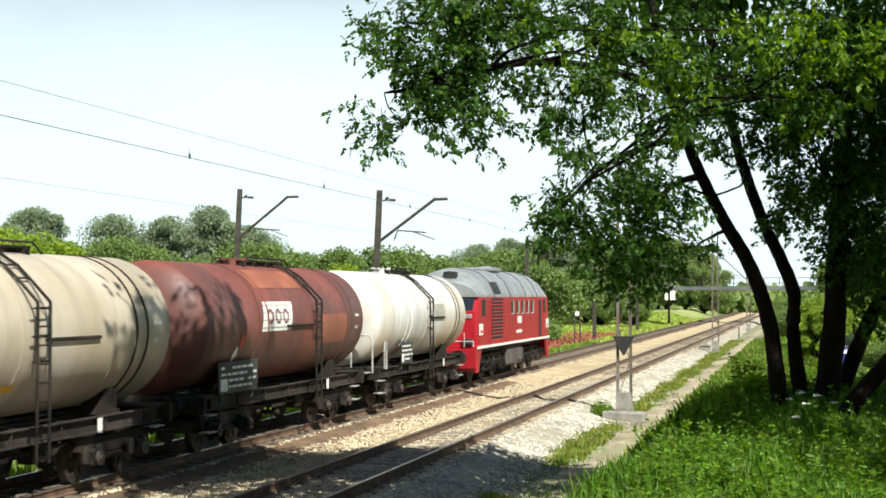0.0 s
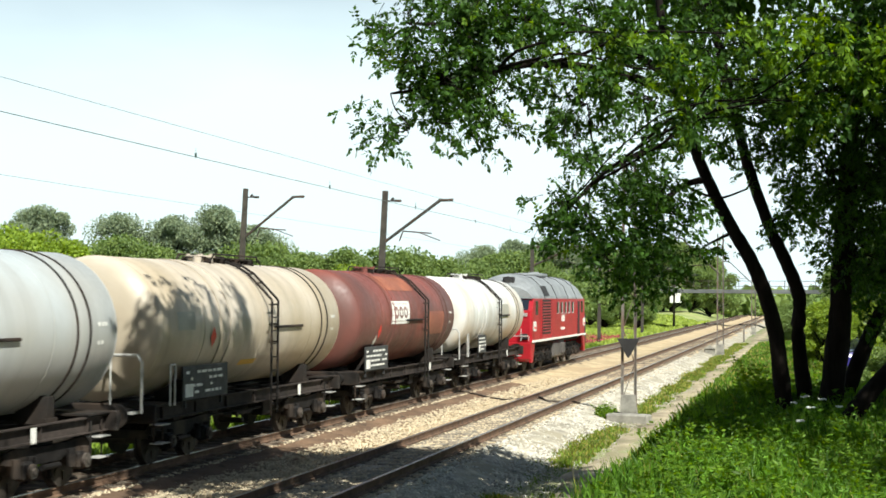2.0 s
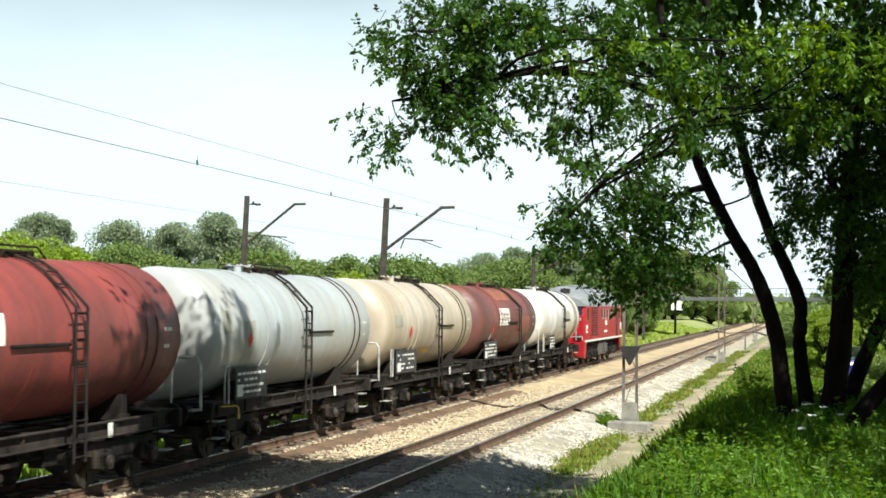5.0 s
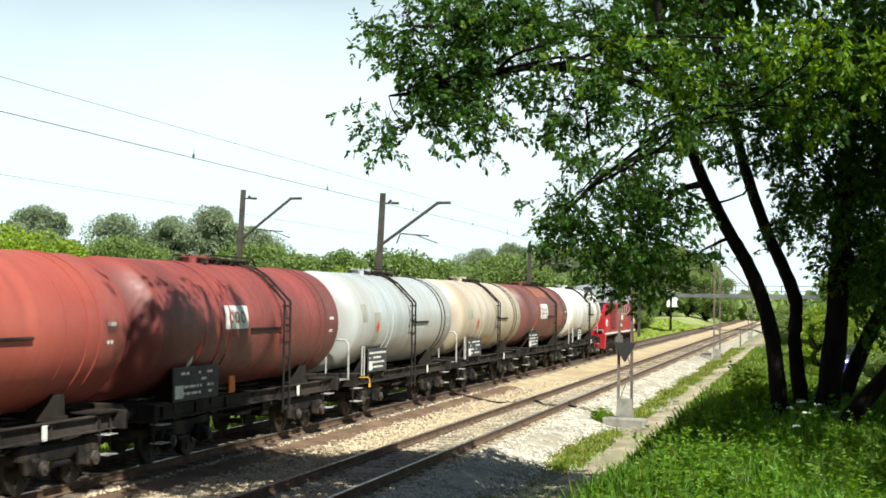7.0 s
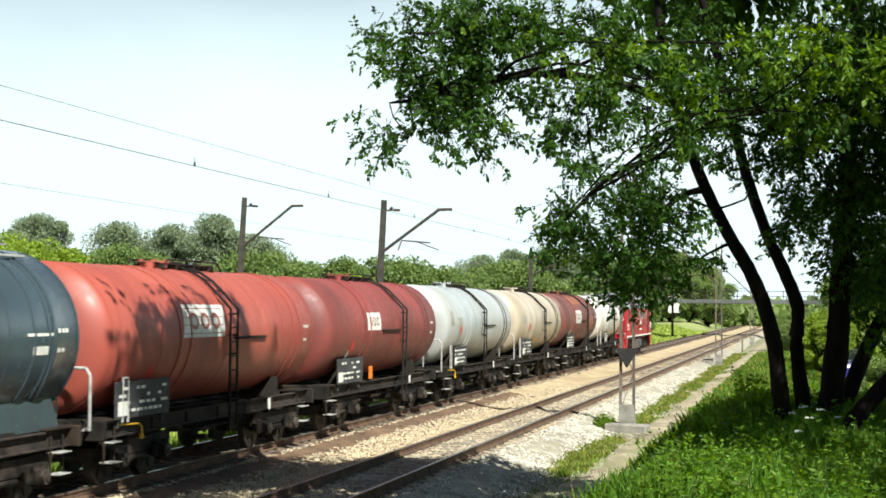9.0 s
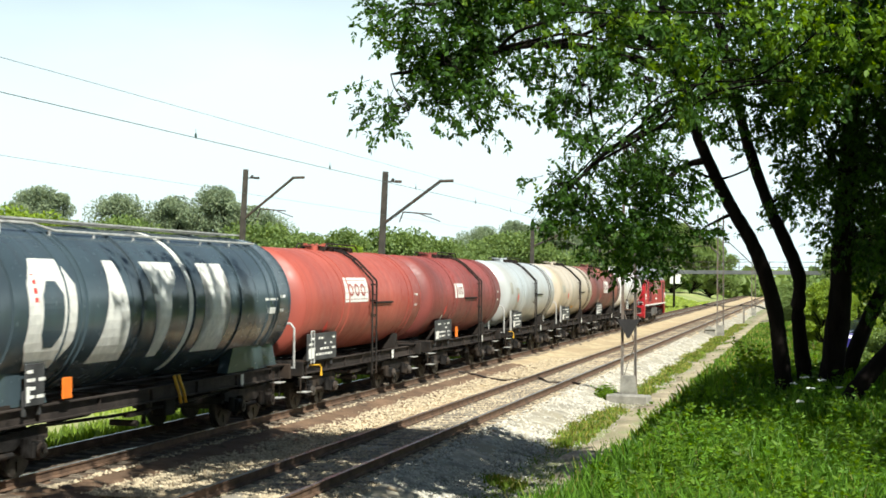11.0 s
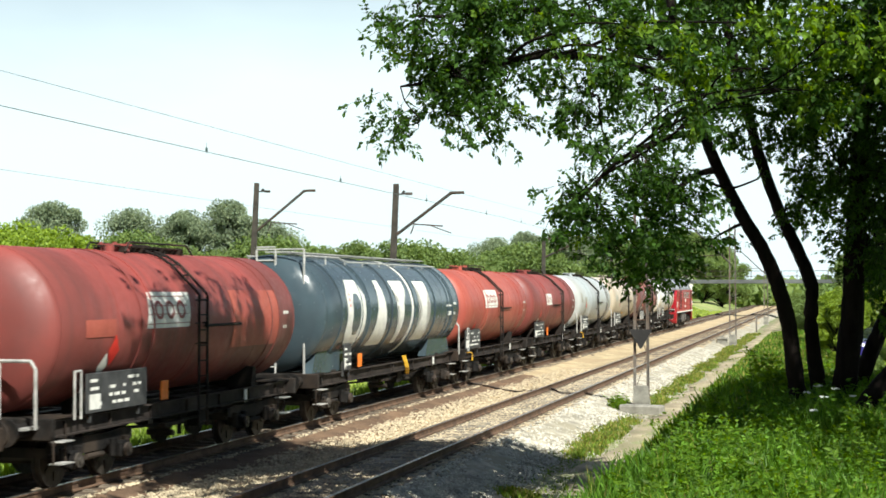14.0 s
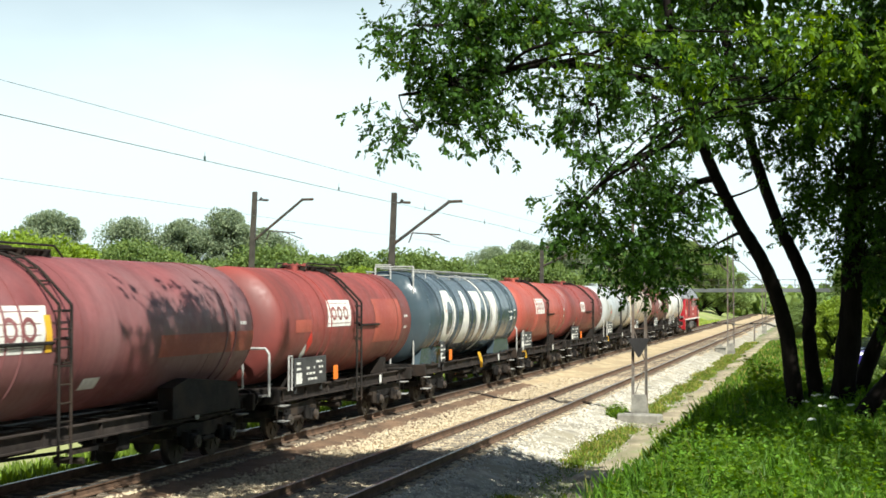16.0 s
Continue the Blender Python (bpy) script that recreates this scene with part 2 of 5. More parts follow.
def loft(bm, sections, closed=True, caps=True):
    """Joins rings of equal count."""
    rings = [[bm.verts.new(p) for p in s] for s in sections]
    n = len(rings[0])
    for a, b in zip(rings, rings[1:]):
        for i in range(n if closed else n - 1):
            bm.faces.new((a[i], a[(i + 1) % n], b[(i + 1) % n], b[i]))
    if caps:
        bm.faces.new(rings[0][::-1])
        bm.faces.new(rings[-1])
    bmesh.ops.recalc_face_normals(bm, faces=bm.faces[:])
    return bm


def B():
    return bmesh.new()


def smoothstep(a, b, x):
    t = np.clip((x - a) / (b - a), 0, 1)
    return t * t * (3 - 2 * t)


# ---------------------------------------------------------------- ground
FAR_X, NEAR_X = -13.3, -8.4      # track centres
R_GAUGE = 0.7175


def height(x, y):
    """Ground height: track bed, verge with path, grass bank, low meadow; 0 is the top of the rails."""
    x, y = np.asarray(x, float), np.asarray(y, float)
    edge = -1.74 + 0.145 * np.clip(y - 12, -4, 10.5) + 0.12 * np.sin(y * 0.9)
    bank = smoothstep(0, 1, (x + 4.35) / (edge + 4.35))
    top = 1.40 + 0.075 * np.clip(y - 12, -12, 7) - 1.75 * smoothstep(19.8, 27, y) + 0.3 * smoothstep(1, 6, x) * smoothstep(20, 30, y) + 0.095 * np.clip(12 - y, 0, 12)
    z = -0.55 + bank * (top + 0.55)
    z = np.where(x < -11, -0.55 - 0.35 * smoothstep(15.8, 19, -x), z)
    z = z + 0.5 * smoothstep(30, 70, -x) + 0.8 * smoothstep(70, 140, -x)
    z = z + 1.6 * smoothstep(110, 320, y) * smoothstep(17, 24, -x)
    z = z + 0.06 * np.sin(x * 1.7 + y * 0.6) * np.sin(y * 1.1 - x * 0.4) * (np.abs(x + 10.8) > 6)
    return z


def build_ground():
    xs = np.concatenate([[-3000, -1500, -700, -400, -250], np.arange(-160, -30, 6), np.arange(-30, -18, 1.5), np.arange(-18, -6, 1.0),
                         np.arange(-6, 4, 0.35), np.arange(4, 16, 1.5), [20, 30, 60, 120, 250, 500, 1000, 3000]])
    ys = np.concatenate([[-3000, -800, -300, -120, -60, -30], np.arange(-20, 8, 2), np.arange(8, 30, 0.5), np.arange(30, 110, 2.0),
                         np.arange(110, 260, 10), [300, 400, 600, 1000, 2000, 4000]])
    X, Y = np.meshgrid(xs, ys)
    Z = height(X, Y)
    nx = len(xs)
    v = np.stack([X.ravel(), Y.ravel(), Z.ravel()], 1)
    f = [(j * nx + i, j * nx + i + 1, (j + 1) * nx + i + 1, (j + 1) * nx + i) for j in range(len(ys) - 1) for i in range(nx - 1)]
    ob = raw("ground", v, f, EARTH, smooth=True)
    ob.data.materials.append(MEADOW)
    ob.data.materials.append(FAR_TURF)
    mid = np.array([v[list(q)].mean(0) for q in f])
    ob.data.polygons.foreach_set("material_index", np.where(mid[:, 0] < -16, 1, np.where(mid[:, 1] > 27, 2, 0)).astype(int))
    tagged(ob, "grassy earth with a low meadow beyond the tracks", "ground", kind="structure")


def strip(name, prof, y0, y1, step, mat, label, category, noise_amp=0.02, zones=(), wobble=0.02):
    """A long sheet with the cross profile prof [(x, z)], uneven by noise_amp."""
    ys = np.arange(y0, y1 + 0.01, step)
    v, f = [], []
    n = len(prof)
    rng = np.random.default_rng(5)
    for y in ys:
        for x, z in prof:
            v.append((x + rng.normal() * wobble + wobble * 2 * math.sin(y * .7 + x), y, z + rng.normal() * noise_amp))
    for j in range(len(ys) - 1):
        for i in range(n - 1):
            f.append((j * n + i, j * n + i + 1, (j + 1) * n + i + 1, (j + 1) * n + i))
    ob = raw(name, v, f, mat, smooth=True)
    if zones:
        for z in zones:
            ob.data.materials.append(z[2])
        idx = []
        for q in f:
            x = sum(v[i][0] for i in q) / 4 + rng.normal() * .22
            idx.append(next((k + 1 for k, z in enumerate(zones) if z[0] < x < z[1]), 0))
        ob.data.polygons.foreach_set("material_index", idx)
    return tagged(ob, label, category, kind="structure")


def stones(name, xr, yr, count, zfun, size, mat, label, seed):
    """Loose crushed stones, joined."""
    rng = np.random.default_rng(seed)
    base = np.array([(1, 0, 0), (-1, 0, 0), (0, 1, 0), (0, -1, 0), (0, 0, 1), (0, 0, -1)], float)
    tri = [(0, 2, 4), (2, 1, 4), (1, 3, 4), (3, 0, 4), (2, 0, 5), (1, 2, 5), (3, 1, 5), (0, 3, 5)]
    x = rng.uniform(*xr, count)
    y = yr[0] + (yr[1] - yr[0]) * rng.random(count) ** 1.7
    V = np.empty((count, 6, 3))
    for i in range(count):
        s = size * rng.uniform(0.5, 1.4)
        a = rng.uniform(0, 6.3)
        c, sn = math.cos(a), math.sin(a)
        q = base * s * rng.uniform(0.55, 1.2, (6, 3))
        V[i] = q @ np.array([(c, sn, 0), (-sn, c, 0), (0, 0, 0.7)]) + (x[i], y[i], zfun(x[i], y[i]))
    F = (np.array(tri)[None] + 6 * np.arange(count)[:, None, None]).reshape(-1, 3)
    return tagged(raw(name, V.reshape(-1, 3), F, mat), label, "ballast", kind="stuff")


ZONES = ((FAR_X - 1.4, FAR_X + 1.1, DARK_BALLAST), (FAR_X + 1.1, -10.9, RUSTY), (NEAR_X - .9, NEAR_X + .9, GREY_BALLAST), (NEAR_X + 1.1, -5, PALE_BALLAST))

FAR_ZONES = ((FAR_X - 1.4, FAR_X + 0.9, DARK_BALLAST), (NEAR_X + 1.3, -5, PALE_BALLAST))


def build_bed():
    prof = [(-16.6, -0.95), (-15.9, -0.62), (-15.1, -0.25)] + [(x, -0.2) for x in np.arange(-14.6, -12, 0.25)] + \
           [(-11.8, -0.22), (-11.3, -0.30), (-10.8, -0.33), (-10.3, -0.30)] + [(x, -0.2) for x in np.arange(-9.8, -7, 0.25)] + [(-6.8, -0.23), (-6.4, -0.34), (-5.9, -0.55), (-5.4, -0.62)]
    px, pz = [a for a, _ in prof], [b for _, b in prof]
    fine = [(x, float(np.interp(x, px, pz))) for x in np.arange(-16.6, -5.39, .14)]
    strip("ballast_bed", prof, -20, 16, 0.5, BALLAST, "sandy brown crushed stone ballast under two tracks", "ballast", 0.022, ZONES)
    strip("ballast_bed", fine, 16, 60, 0.2, BALLAST, "sandy brown crushed stone ballast under two tracks", "ballast", 0.016, ZONES)
    strip("ballast_bed", fine, 60, 120, 0.6, BALLAST, "sandy brown crushed stone ballast under two tracks", "ballast", 0.012, FAR_ZONES)
    strip("ballast_bed", prof, 120, 700, 5, BALLAST, "sandy brown crushed stone ballast under two tracks", "ballast", 0.012, FAR_ZONES)
    strip("verge", [(-6.1, -0.62), (-5.7, -0.545), (-5.2, -0.535), (-4.6, -0.53), (-3.9, -0.50), (-3.6, -0.46), (-3.3, -0.62)], 18, 260, 1.0, VERGE_DIRT, "sandy verge with short worn grass", "verge", 0.012)
    strip("footpath", [(-5.05, -0.58), (-4.88, -0.505), (-4.58, -0.495), (-4.32, -0.505), (-4.15, -0.57)], 20, 260, 0.6, PATH_DIRT, "narrow pale trodden path beside the tracks", "path", 0.012, (), 0.09)
    stones("ballast_stones", (-12.2, -7.0), (22, 66), 26000, lambda x, y: -0.20 if not -12 < x < -10 else -0.285, 0.042, STONES, "loose grey and tan ballast stones", 3)
    stones("pale_gravel", (-7.2, -5.2), (24, 90), 16000, lambda x, y: -0.25 - (x + 6.8) * 0.26, 0.045, PALE_STONE, "pale grey ballast stones on the shoulder", 4)
    stones("path_gravel", (-6.0, -3.9), (24, 70), 5000, lambda x, y: -0.515, 0.022, PALE_STONE, "small loose stones on the verge and path", 6)


def build_track(cx, name, label):
    t = thing(name, pose(cx, 0, 0), label, "railway track", "parallel tracks", "structure")
    for s in (-1, 1):
        bm = B()
        x = s * (R_GAUGE + 0.036)
        sec = [(x - .07, -.17), (x + .07, -.17), (x + .07, -.155), (x + .012, -.13), (x + .012, -.045), (x + .034, -.03), (x + .034, -.004), (x - .034, -.004), (x - .034, -.03), (x - .012, -.045), (x - .012, -.13), (x - .07, -.155)]
        loft(bm, [[(a, y, b) for a, b in sec] for y in (-60, 20, 60, 200, 700)])
        rail = part("rail", bm, RAIL_RUST, t, "rust brown steel rail")
        bm = B()
        box(bm, 0.064, 760, 0.008, x, 320, -0.001)
        part("running_surface", bm, RAIL_TOP, rail, "worn bright rail top")
    me = None
    rng = random.Random(int(-cx * 10))
    for i in range(150):
        y = 16 + i * 0.62
        if me is None:
            bm = B()
            box(bm, 2.5, 0.25, 0.14, 0, 0, 0, bevel=0.015)
            for s in (-1, 1):
                box(bm, 0.34, 0.16, 0.02, s * 0.75, 0, 0.078)
            ob = part("sleeper", bm, SLEEPER, t)
            me = ob.data
        else:
            ob = new("sleeper", me)
            ob.parent = t
        ob.matrix_basis = pose(rng.uniform(-.03, .03), y + rng.uniform(-.02, .02), -0.258 + rng.uniform(-.010, .006), 0, 0, rng.uniform(-.8, .8))
    bm = B()
    for i in range(150, 420):
        box(bm, 2.5, 0.25, 0.14, 0, 16 + i * 0.62, -0.256)
    part("far_sleepers", bm, SLEEPER, t)["kind"] = "stuff"


# ---------------------------------------------------------------- rolling stock
def wheelset(parent, y, r=0.46):
    bm = B()
    rod(bm, (-1.0, 0, 0), (1.0, 0, 0), 0.08, 10)
    for s in (-1, 1):
        x = s * 0.755
        rod(bm, (x - .065, 0, 0), (x + .065, 0, 0), r, 28)
        rod(bm, (x - s * .07, 0, 0), (x - s * .04, 0, 0), r + 0.03, 28)
        for k in range(6):
            a = k * math.pi / 3
            box(bm, 0.02, 0.07, 0.16, x + s * 0.075, math.cos(a) * 0.27, math.sin(a) * 0.27, rx=math.degrees(a) - 90)
    ob = part("wheelset", bm, WHEEL, parent, "worn steel wheelset")
    ob.matrix_basis = pose(0, y, r)
    return ob


def bogie(parent, y, wheelbase=1.8):
    bm = B()
    h = wheelbase / 2
    for s in (-1, 1):
        x = s * 1.03
        # pressed side frame with a dropped middle and horn guides
        pts = [(-h - .55, .62), (-h - .55, .78), (-h - .2, .84), (-.5, .80), (.5, .80), (h + .2, .84), (h + .55, .78), (h + .55, .62), (h + .32, .58), (h + .22, .40), (h - .22, .40), (h - .35, .60), (.4, .52), (-.4, .52), (-h + .35, .60), (-h + .22, .40), (-h - .22, .40), (-h - .32, .58)]
        a = [(x - .05, y + p, q) for p, q in pts]
        b = [(x + .05, y + p, q) for p, q in pts]
        loft(bm, [a, b])
        for e in (-1, 1):
            box(bm, .2, .30, .30, x + s * .10, y + e * h, .47, bevel=.04)          # axle box
            rod(bm, (x + s * .18, y + e * h, .47), (x + s * .25, y + e * h, .47), .11, 12)
            for k in (-1, 1):
                rod(bm, (x + s * .09, y + e * h + k * .24, .38), (x + s * .09, y + e * h + k * .24, .68), .075, 8)
            box(bm, .06, .09, .5, x - s * .15, y + e * (h - .52), .46)             # brake block
        rod(bm, (x + s * .06, y - .3, .45), (x + s * .06, y + .3, .45), .05, 8)
    box(bm, 2.0, .5, .28, 0, y, .72)
    box(bm, 2.0, .12, .16, 0, y - h - .45, .62)
    box(bm, 2.0, .12, .16, 0, y + h + .45, .62)
    return part("bogie", bm, RUNNING, parent, "black dusty two-axle bogie")


def ring_pts(r, y, zc, n, a0=0.0, a1=360.0):
    return [(r * math.sin(radians(a0 + (a1 - a0) * i / n)), y, zc + r * math.cos(radians(a0 + (a1 - a0) * i / n))) for i in range(n + 1)]


def band(bm, r, y, zc, a0, a1, w, th=0.015, n=28):
    """A flat strap that follows the barrel."""
    secs = []
    for i in range(n + 1):
        a = radians(a0 + (a1 - a0) * i / n)
        s, c = math.sin(a), math.cos(a)
        secs.append([(r * s, y - w / 2, zc + r * c), (r * s, y + w / 2, zc + r * c), ((r + th) * s, y + w / 2, zc + (r + th) * c), ((r + th) * s, y - w / 2, zc + (r + th) * c)])
    loft(bm, secs)
    return bm


def patch(bm, r, zc, y0, y1, z0, z1, slant=0.0, off=0.006, n=6):
    """A painted field lying on the side of the barrel between heights z0 and z1."""
    rows = []
    for i in range(n + 1):
        z = z0 + (z1 - z0) * i / n
        x = math.sqrt(max(0.01, (r + off) ** 2 - (z - zc) ** 2))
        sl = slant * (i / n)
        rows.append((bm.verts.new((x, y0 + sl, z)), bm.verts.new((x, y1 + sl, z))))
    for a, b in zip(rows, rows[1:]):
        bm.faces.new((a[0], a[1], b[1], b[0]))
    return bm


def shape_on(bm, r, zc, poly, off=0.006):
    """A flat outline (y, z) laid on the barrel, cut into narrow rows so that it follows the curve."""
    vs = [bm.verts.new((0, y, z)) for y, z in poly]
    f = bm.faces.new(vs)
    bmesh.ops.triangulate(bm, faces=[f])
    zs = [z for _, z in poly]
    lo, hi = min(zs), max(zs)
    for k in range(1, 12):
        z = lo + (hi - lo) * k / 12
        bmesh.ops.bisect_plane(bm, geom=bm.verts[:] + bm.edges[:] + bm.faces[:], plane_co=(0, 0, z), plane_no=(0, 0, 1), dist=1e-5)
    for v in bm.verts:
        v.co.x = math.sqrt(max(0.01, (r + off) ** 2 - (v.co.z - zc) ** 2))
    return bm


def buffers(parent, half):
    for e in (-1, 1):
        for s in (-1, 1):
            bm = B()
            rod(bm, (s * .875, e * (half - .62), 1.06), (s * .875, e * (half - .25), 1.06), .12, 12)
            rod(bm, (s * .875, e * (half - .3), 1.06), (s * .875, e * (half - .05), 1.06), .085, 12)
            rod(bm, (s * .875, e * (half - .06), 1.06), (s * .875, e * half, 1.06), .23, 20)
            part("buffer", bm, RUNNING, parent)
    for e in (-1, 1):
        bm = B()
        rod(bm, (0, e * (half - .6), 1.02), (0, e * (half - .1), 1.0), .05, 8)
        rod(bm, (0, e * (half - .12), 1.0), (0, e * (half + .02), .98), .09, 8)
        part("coupling", bm, RUNNING, parent)


def tank_wagon(label, paint, L=12.5, tank=10.9, r=1.40, zc=2.66, ladder=1.45, rail_dir=-1, board=None, plate_y=-3.2, plate_len=2.3,
               diamond=None, marks=(), orange_tag=False, hood=False, rails=True):
    """A four-axle tank wagon; +y runs with the train, +x is the platform side."""
    w = thing("tank_wagon", Matrix.Identity(4), label, "tank wagon", "tank wagons of the train")
    half, th = L / 2, tank / 2
    P = PAINTS[paint]
    # barrel with dished ends
    bm = B()
    n = 64
    secs = []
    for y, q in ((-th - .42, .25), (-th - .40, .45), (-th - .32, .68), (-th - .20, .86), (-th - .07, .965), (-th, 1.0)):
        secs.append((y, q * r))
    secs += [(y, r) for y in np.linspace(-th, th, 10)[1:-1]] + [(-y, q) for y, q in secs[::-1]]
    loft(bm, [[(q * math.sin(2 * math.pi * i / n), y, zc + q * math.cos(2 * math.pi * i / n)) for i in range(n)] for y, q in secs])
    barrel = part("barrel", bm, P, w, "welded %s tank barrel with dished ends" % paint, smooth=True)
    for y in (-th + .02, -th + 2.1, -th + 5.4, th - 2.2, th - .02):       # weld seams
        band(bm := B(), r - .004, y, zc, 0, 360, .035, .010, 48)
        part("weld_seam", bm, P, barrel)
    # straps and saddles
    for y in (-th + 2.95, -th + 3.45, th - 1.0, th - 1.45):
        band(bm := B(), r + .002, y, zc, -150, 150, .055, .018, 40)
        part("strap", bm, FRAME_PAINT if paint in ("beige", "silver", "white") and y > 0 else P, barrel)
    for y in (-half + 2.55, half - 2.55):
        for s in (-1, 1):
            bm = B()
            loft(bm, [[(s * .55, y + k, 1.15), (s * 1.08, y + k, 1.15), (s * 1.10, y + k * .6, 1.60), (s * .9, y + k * .6, 1.62), (s * .5, y + k, 1.40)] for k in (-.14, .14)])
            box(bm, .06, .40, .10, s * 1.08, y, 1.20)
            part("saddle", bm, FRAME_PAINT, w)
    # underframe
    for s in (-1, 1):
        bm = B()
        x = s * 1.12
        box(bm, .02, L - 1.3, .26, x, 0, 1.04)
        box(bm, .12, L - 1.3, .025, x + s * .03, 0, 1.17)
        box(bm, .12, L - 1.3, .025, x + s * .03, 0, .91)
        for y in np.linspace(-half + 1.4, half - 1.4, 7):
            box(bm, .06, .03, .24, x + s * .03, y, 1.04)
        part("solebar", bm, DUSTY, w, "dusty grey-brown steel solebar")
    bm = B()
    for s in (-1, 1):
        box(bm, .25, L - 3.6, .2, s * .3, 0, 1.02)
    for y in np.linspace(-half + .75, half - .75, 8):
        box(bm, 2.2, .10, .2, 0, y, 1.04)
    for e in (-1, 1):
        box(bm, 2.75, .12, .36, 0, e * (half - .66), 1.06, bevel=.02)
        box(bm, 2.5, .9, .03, 0, e * (half - 1.1), 1.22)
    part("underframe", bm, FRAME_PAINT, w, "dusty dark steel underframe")
    buffers(w, half)
    bm = B()
    box(bm, .02, .16, .26, 1.20, half - 3.3, 1.02, bevel=.004)
    part("solebar_tag", bm, WHITE_MARK, w, "small white tag on the solebar")
    if paint in ("silver", "orange"):
        bm = B()
        ya = -half + 2.35
        pipe(bm, [(1.16, ya - .75, 1.10), (1.24, ya - .1, 1.08), (1.26, ya, 1.02), (1.26, ya, .86)], .018, 6)
        box(bm, .05, .09, .10, 1.26, ya, .84, bevel=.01)
        part("brake_lever", bm, YELLOW_MARK, w, "yellow brake changeover lever")
    # brake gear and pipes below the frame
    bm = B()
    rod(bm, (-.5, -.9, .72), (-.5, .5, .72), .2, 14)
    part("air_reservoir", bm, RUNNING, w)
    bm = B()
    pipe(bm, [(1.0, -half + 3.6, .82), (1.0, -1.2, .74), (1.0, 1.3, .74), (1.0, half - 3.7, .82)], .03, 6)
    box(bm, .3, .5, .35, .9, 1.1, .72, bevel=.03)
    box(bm, .12, .9, .07, 1.08, -.5, .72)
    rod(bm, (.9, .2, .45), (.9, .2, .95), .05, 8)
    rod(bm, (.6, -.6, .55), (1.15, -.6, .55), .06, 8)
    part("brake_gear", bm, RUNNING, w)
    for e in (-1, 1):
        yb = e * (half - 2.55)
        bg = bogie(w, yb)
        for k in (-.9, .9):
            AXLES.append((wheelset(bg, yb + k), w))
            for s in (-1, 1):
                bm = B()
                rod(bm, (s * 1.26, yb + k, .47), (s * 1.31, yb + k, .47), .125, 14)
                rod(bm, (s * 1.31, yb + k, .47), (s * 1.335, yb + k, .47), .06, 10)
                part("axle_cover", bm, COVER, bg, "grey axle box cover")
    # ladder over the side and walkway on top
    zt = zc + r
    if ladder is not None:
        ly = ladder
        arc = [(( r + .06) * math.sin(radians(a)), zc + (r + .06) * math.cos(radians(a))) for a in (12, 25, 38, 50)]
        side_x = r + .10
        lad = B()
        for o in (-.2, .2):
            pts = [(x, ly + o, z) for x, z in arc] + [(side_x, ly + o, zc + .55), (side_x, ly + o, .62)]
            pipe(lad, pts, .028, 6)
        for z in np.arange(.72, zc + .6, .30):
            rod(lad, (side_x, ly - .2, z), (side_x, ly + .2, z), .016, 6)
        for x, z in arc:
            rod(lad, (x, ly - .2, z), (x, ly + .2, z), .016, 6)
        for z in (zc + .45, zc, zc - .4):
            rod(lad, (r - .15, ly + .2, z), (side_x, ly + .2, z), .02, 6)
            rod(lad, (side_x, ly - .36, z), (side_x, ly - .2, z), .014, 6)
        part("ladder", lad, FRAME_PAINT, w, "dark steel side ladder")
        bm = B()
        y0, y1 = (ly + .25, ly + 2.1) if rail_dir > 0 else (ly - 2.1, ly - .25)
        rod(bm, (r + .03, y0, zc - .06), (r + .03, y1, zc - .06), .03, 6)
        for y in (y0 + .1, y1 - .1):
            rod(bm, (r - .1, y, zc - .06), (r + .04, y, zc - .06), .02, 6)
        part("side_rail", bm, FRAME_PAINT, w)
        bm = B()
        wy = ly - .9 if ladder > 1 else ly + .25      # middle of the walkway
        for k in range(5):
            box(bm, .07, 3.0, .03, -.22 + .11 * k, wy, zt + .10)
        for y in np.linspace(wy - 1.3, wy + 1.3, 4):
            box(bm, .7, .05, .12, 0, y, zt + .02)
        part("walkway", bm, FRAME_PAINT, w)
        bm = B()
        for s in (-.42, .42):
            pipe(bm, [(s, wy - 1.5, zt - .02), (s, wy - 1.3, zt + .17), (s, wy + 1.3, zt + .17), (s, wy + 1.6, zt - .02)], .02, 6)
        part("top_rail", bm, FRAME_PAINT, w)
        bm = B()
        rod(bm, (0, wy - 1.1, zt - .1), (0, wy - 1.1, zt + .10), .30, 20)
        rod(bm, (0, wy - 1.1, zt + .10), (0, wy - 1.1, zt + .14), .34, 20)
        rod(bm, (.2, wy - 1.7, zt - .1), (.2, wy - 1.7, zt + .10), .09, 12)
        for a in range(0, 360, 60):
            rod(bm, (.3 * math.cos(radians(a)), wy - 1.1 + .3 * math.sin(radians(a)), zt + .13), (.3 * math.cos(radians(a)), wy - 1.1 + .3 * math.sin(radians(a)), zt + .18), .03, 6)
        part("manhole_dome", bm, P, w)
    # plates below the barrel
    if plate_y is not None:
        bm = B()
        box(bm, .03, plate_len, .68, 1.27, plate_y, 1.55, bevel=.01)
        for k in (-.4, .4):
            box(bm, .05, .05, .4, 1.22, plate_y + k * plate_len, 1.25)
        pl = part("data_plate", bm, BLACK_PLATE, w, "black data panel with white markings")
        rng = random.Random(int(plate_y * 100) + len(label))
        bm = B()
        for row in range(4):
            y = plate_y - plate_len * .44
            while y < plate_y + plate_len * .36:
                l = rng.uniform(.08, .3)
                if rng.random() < .72:
                    box(bm, .006, min(l, plate_y + plate_len * .45 - y), .055, 1.288, y + l / 2, 1.76 - row * .135)
                y += l + .07
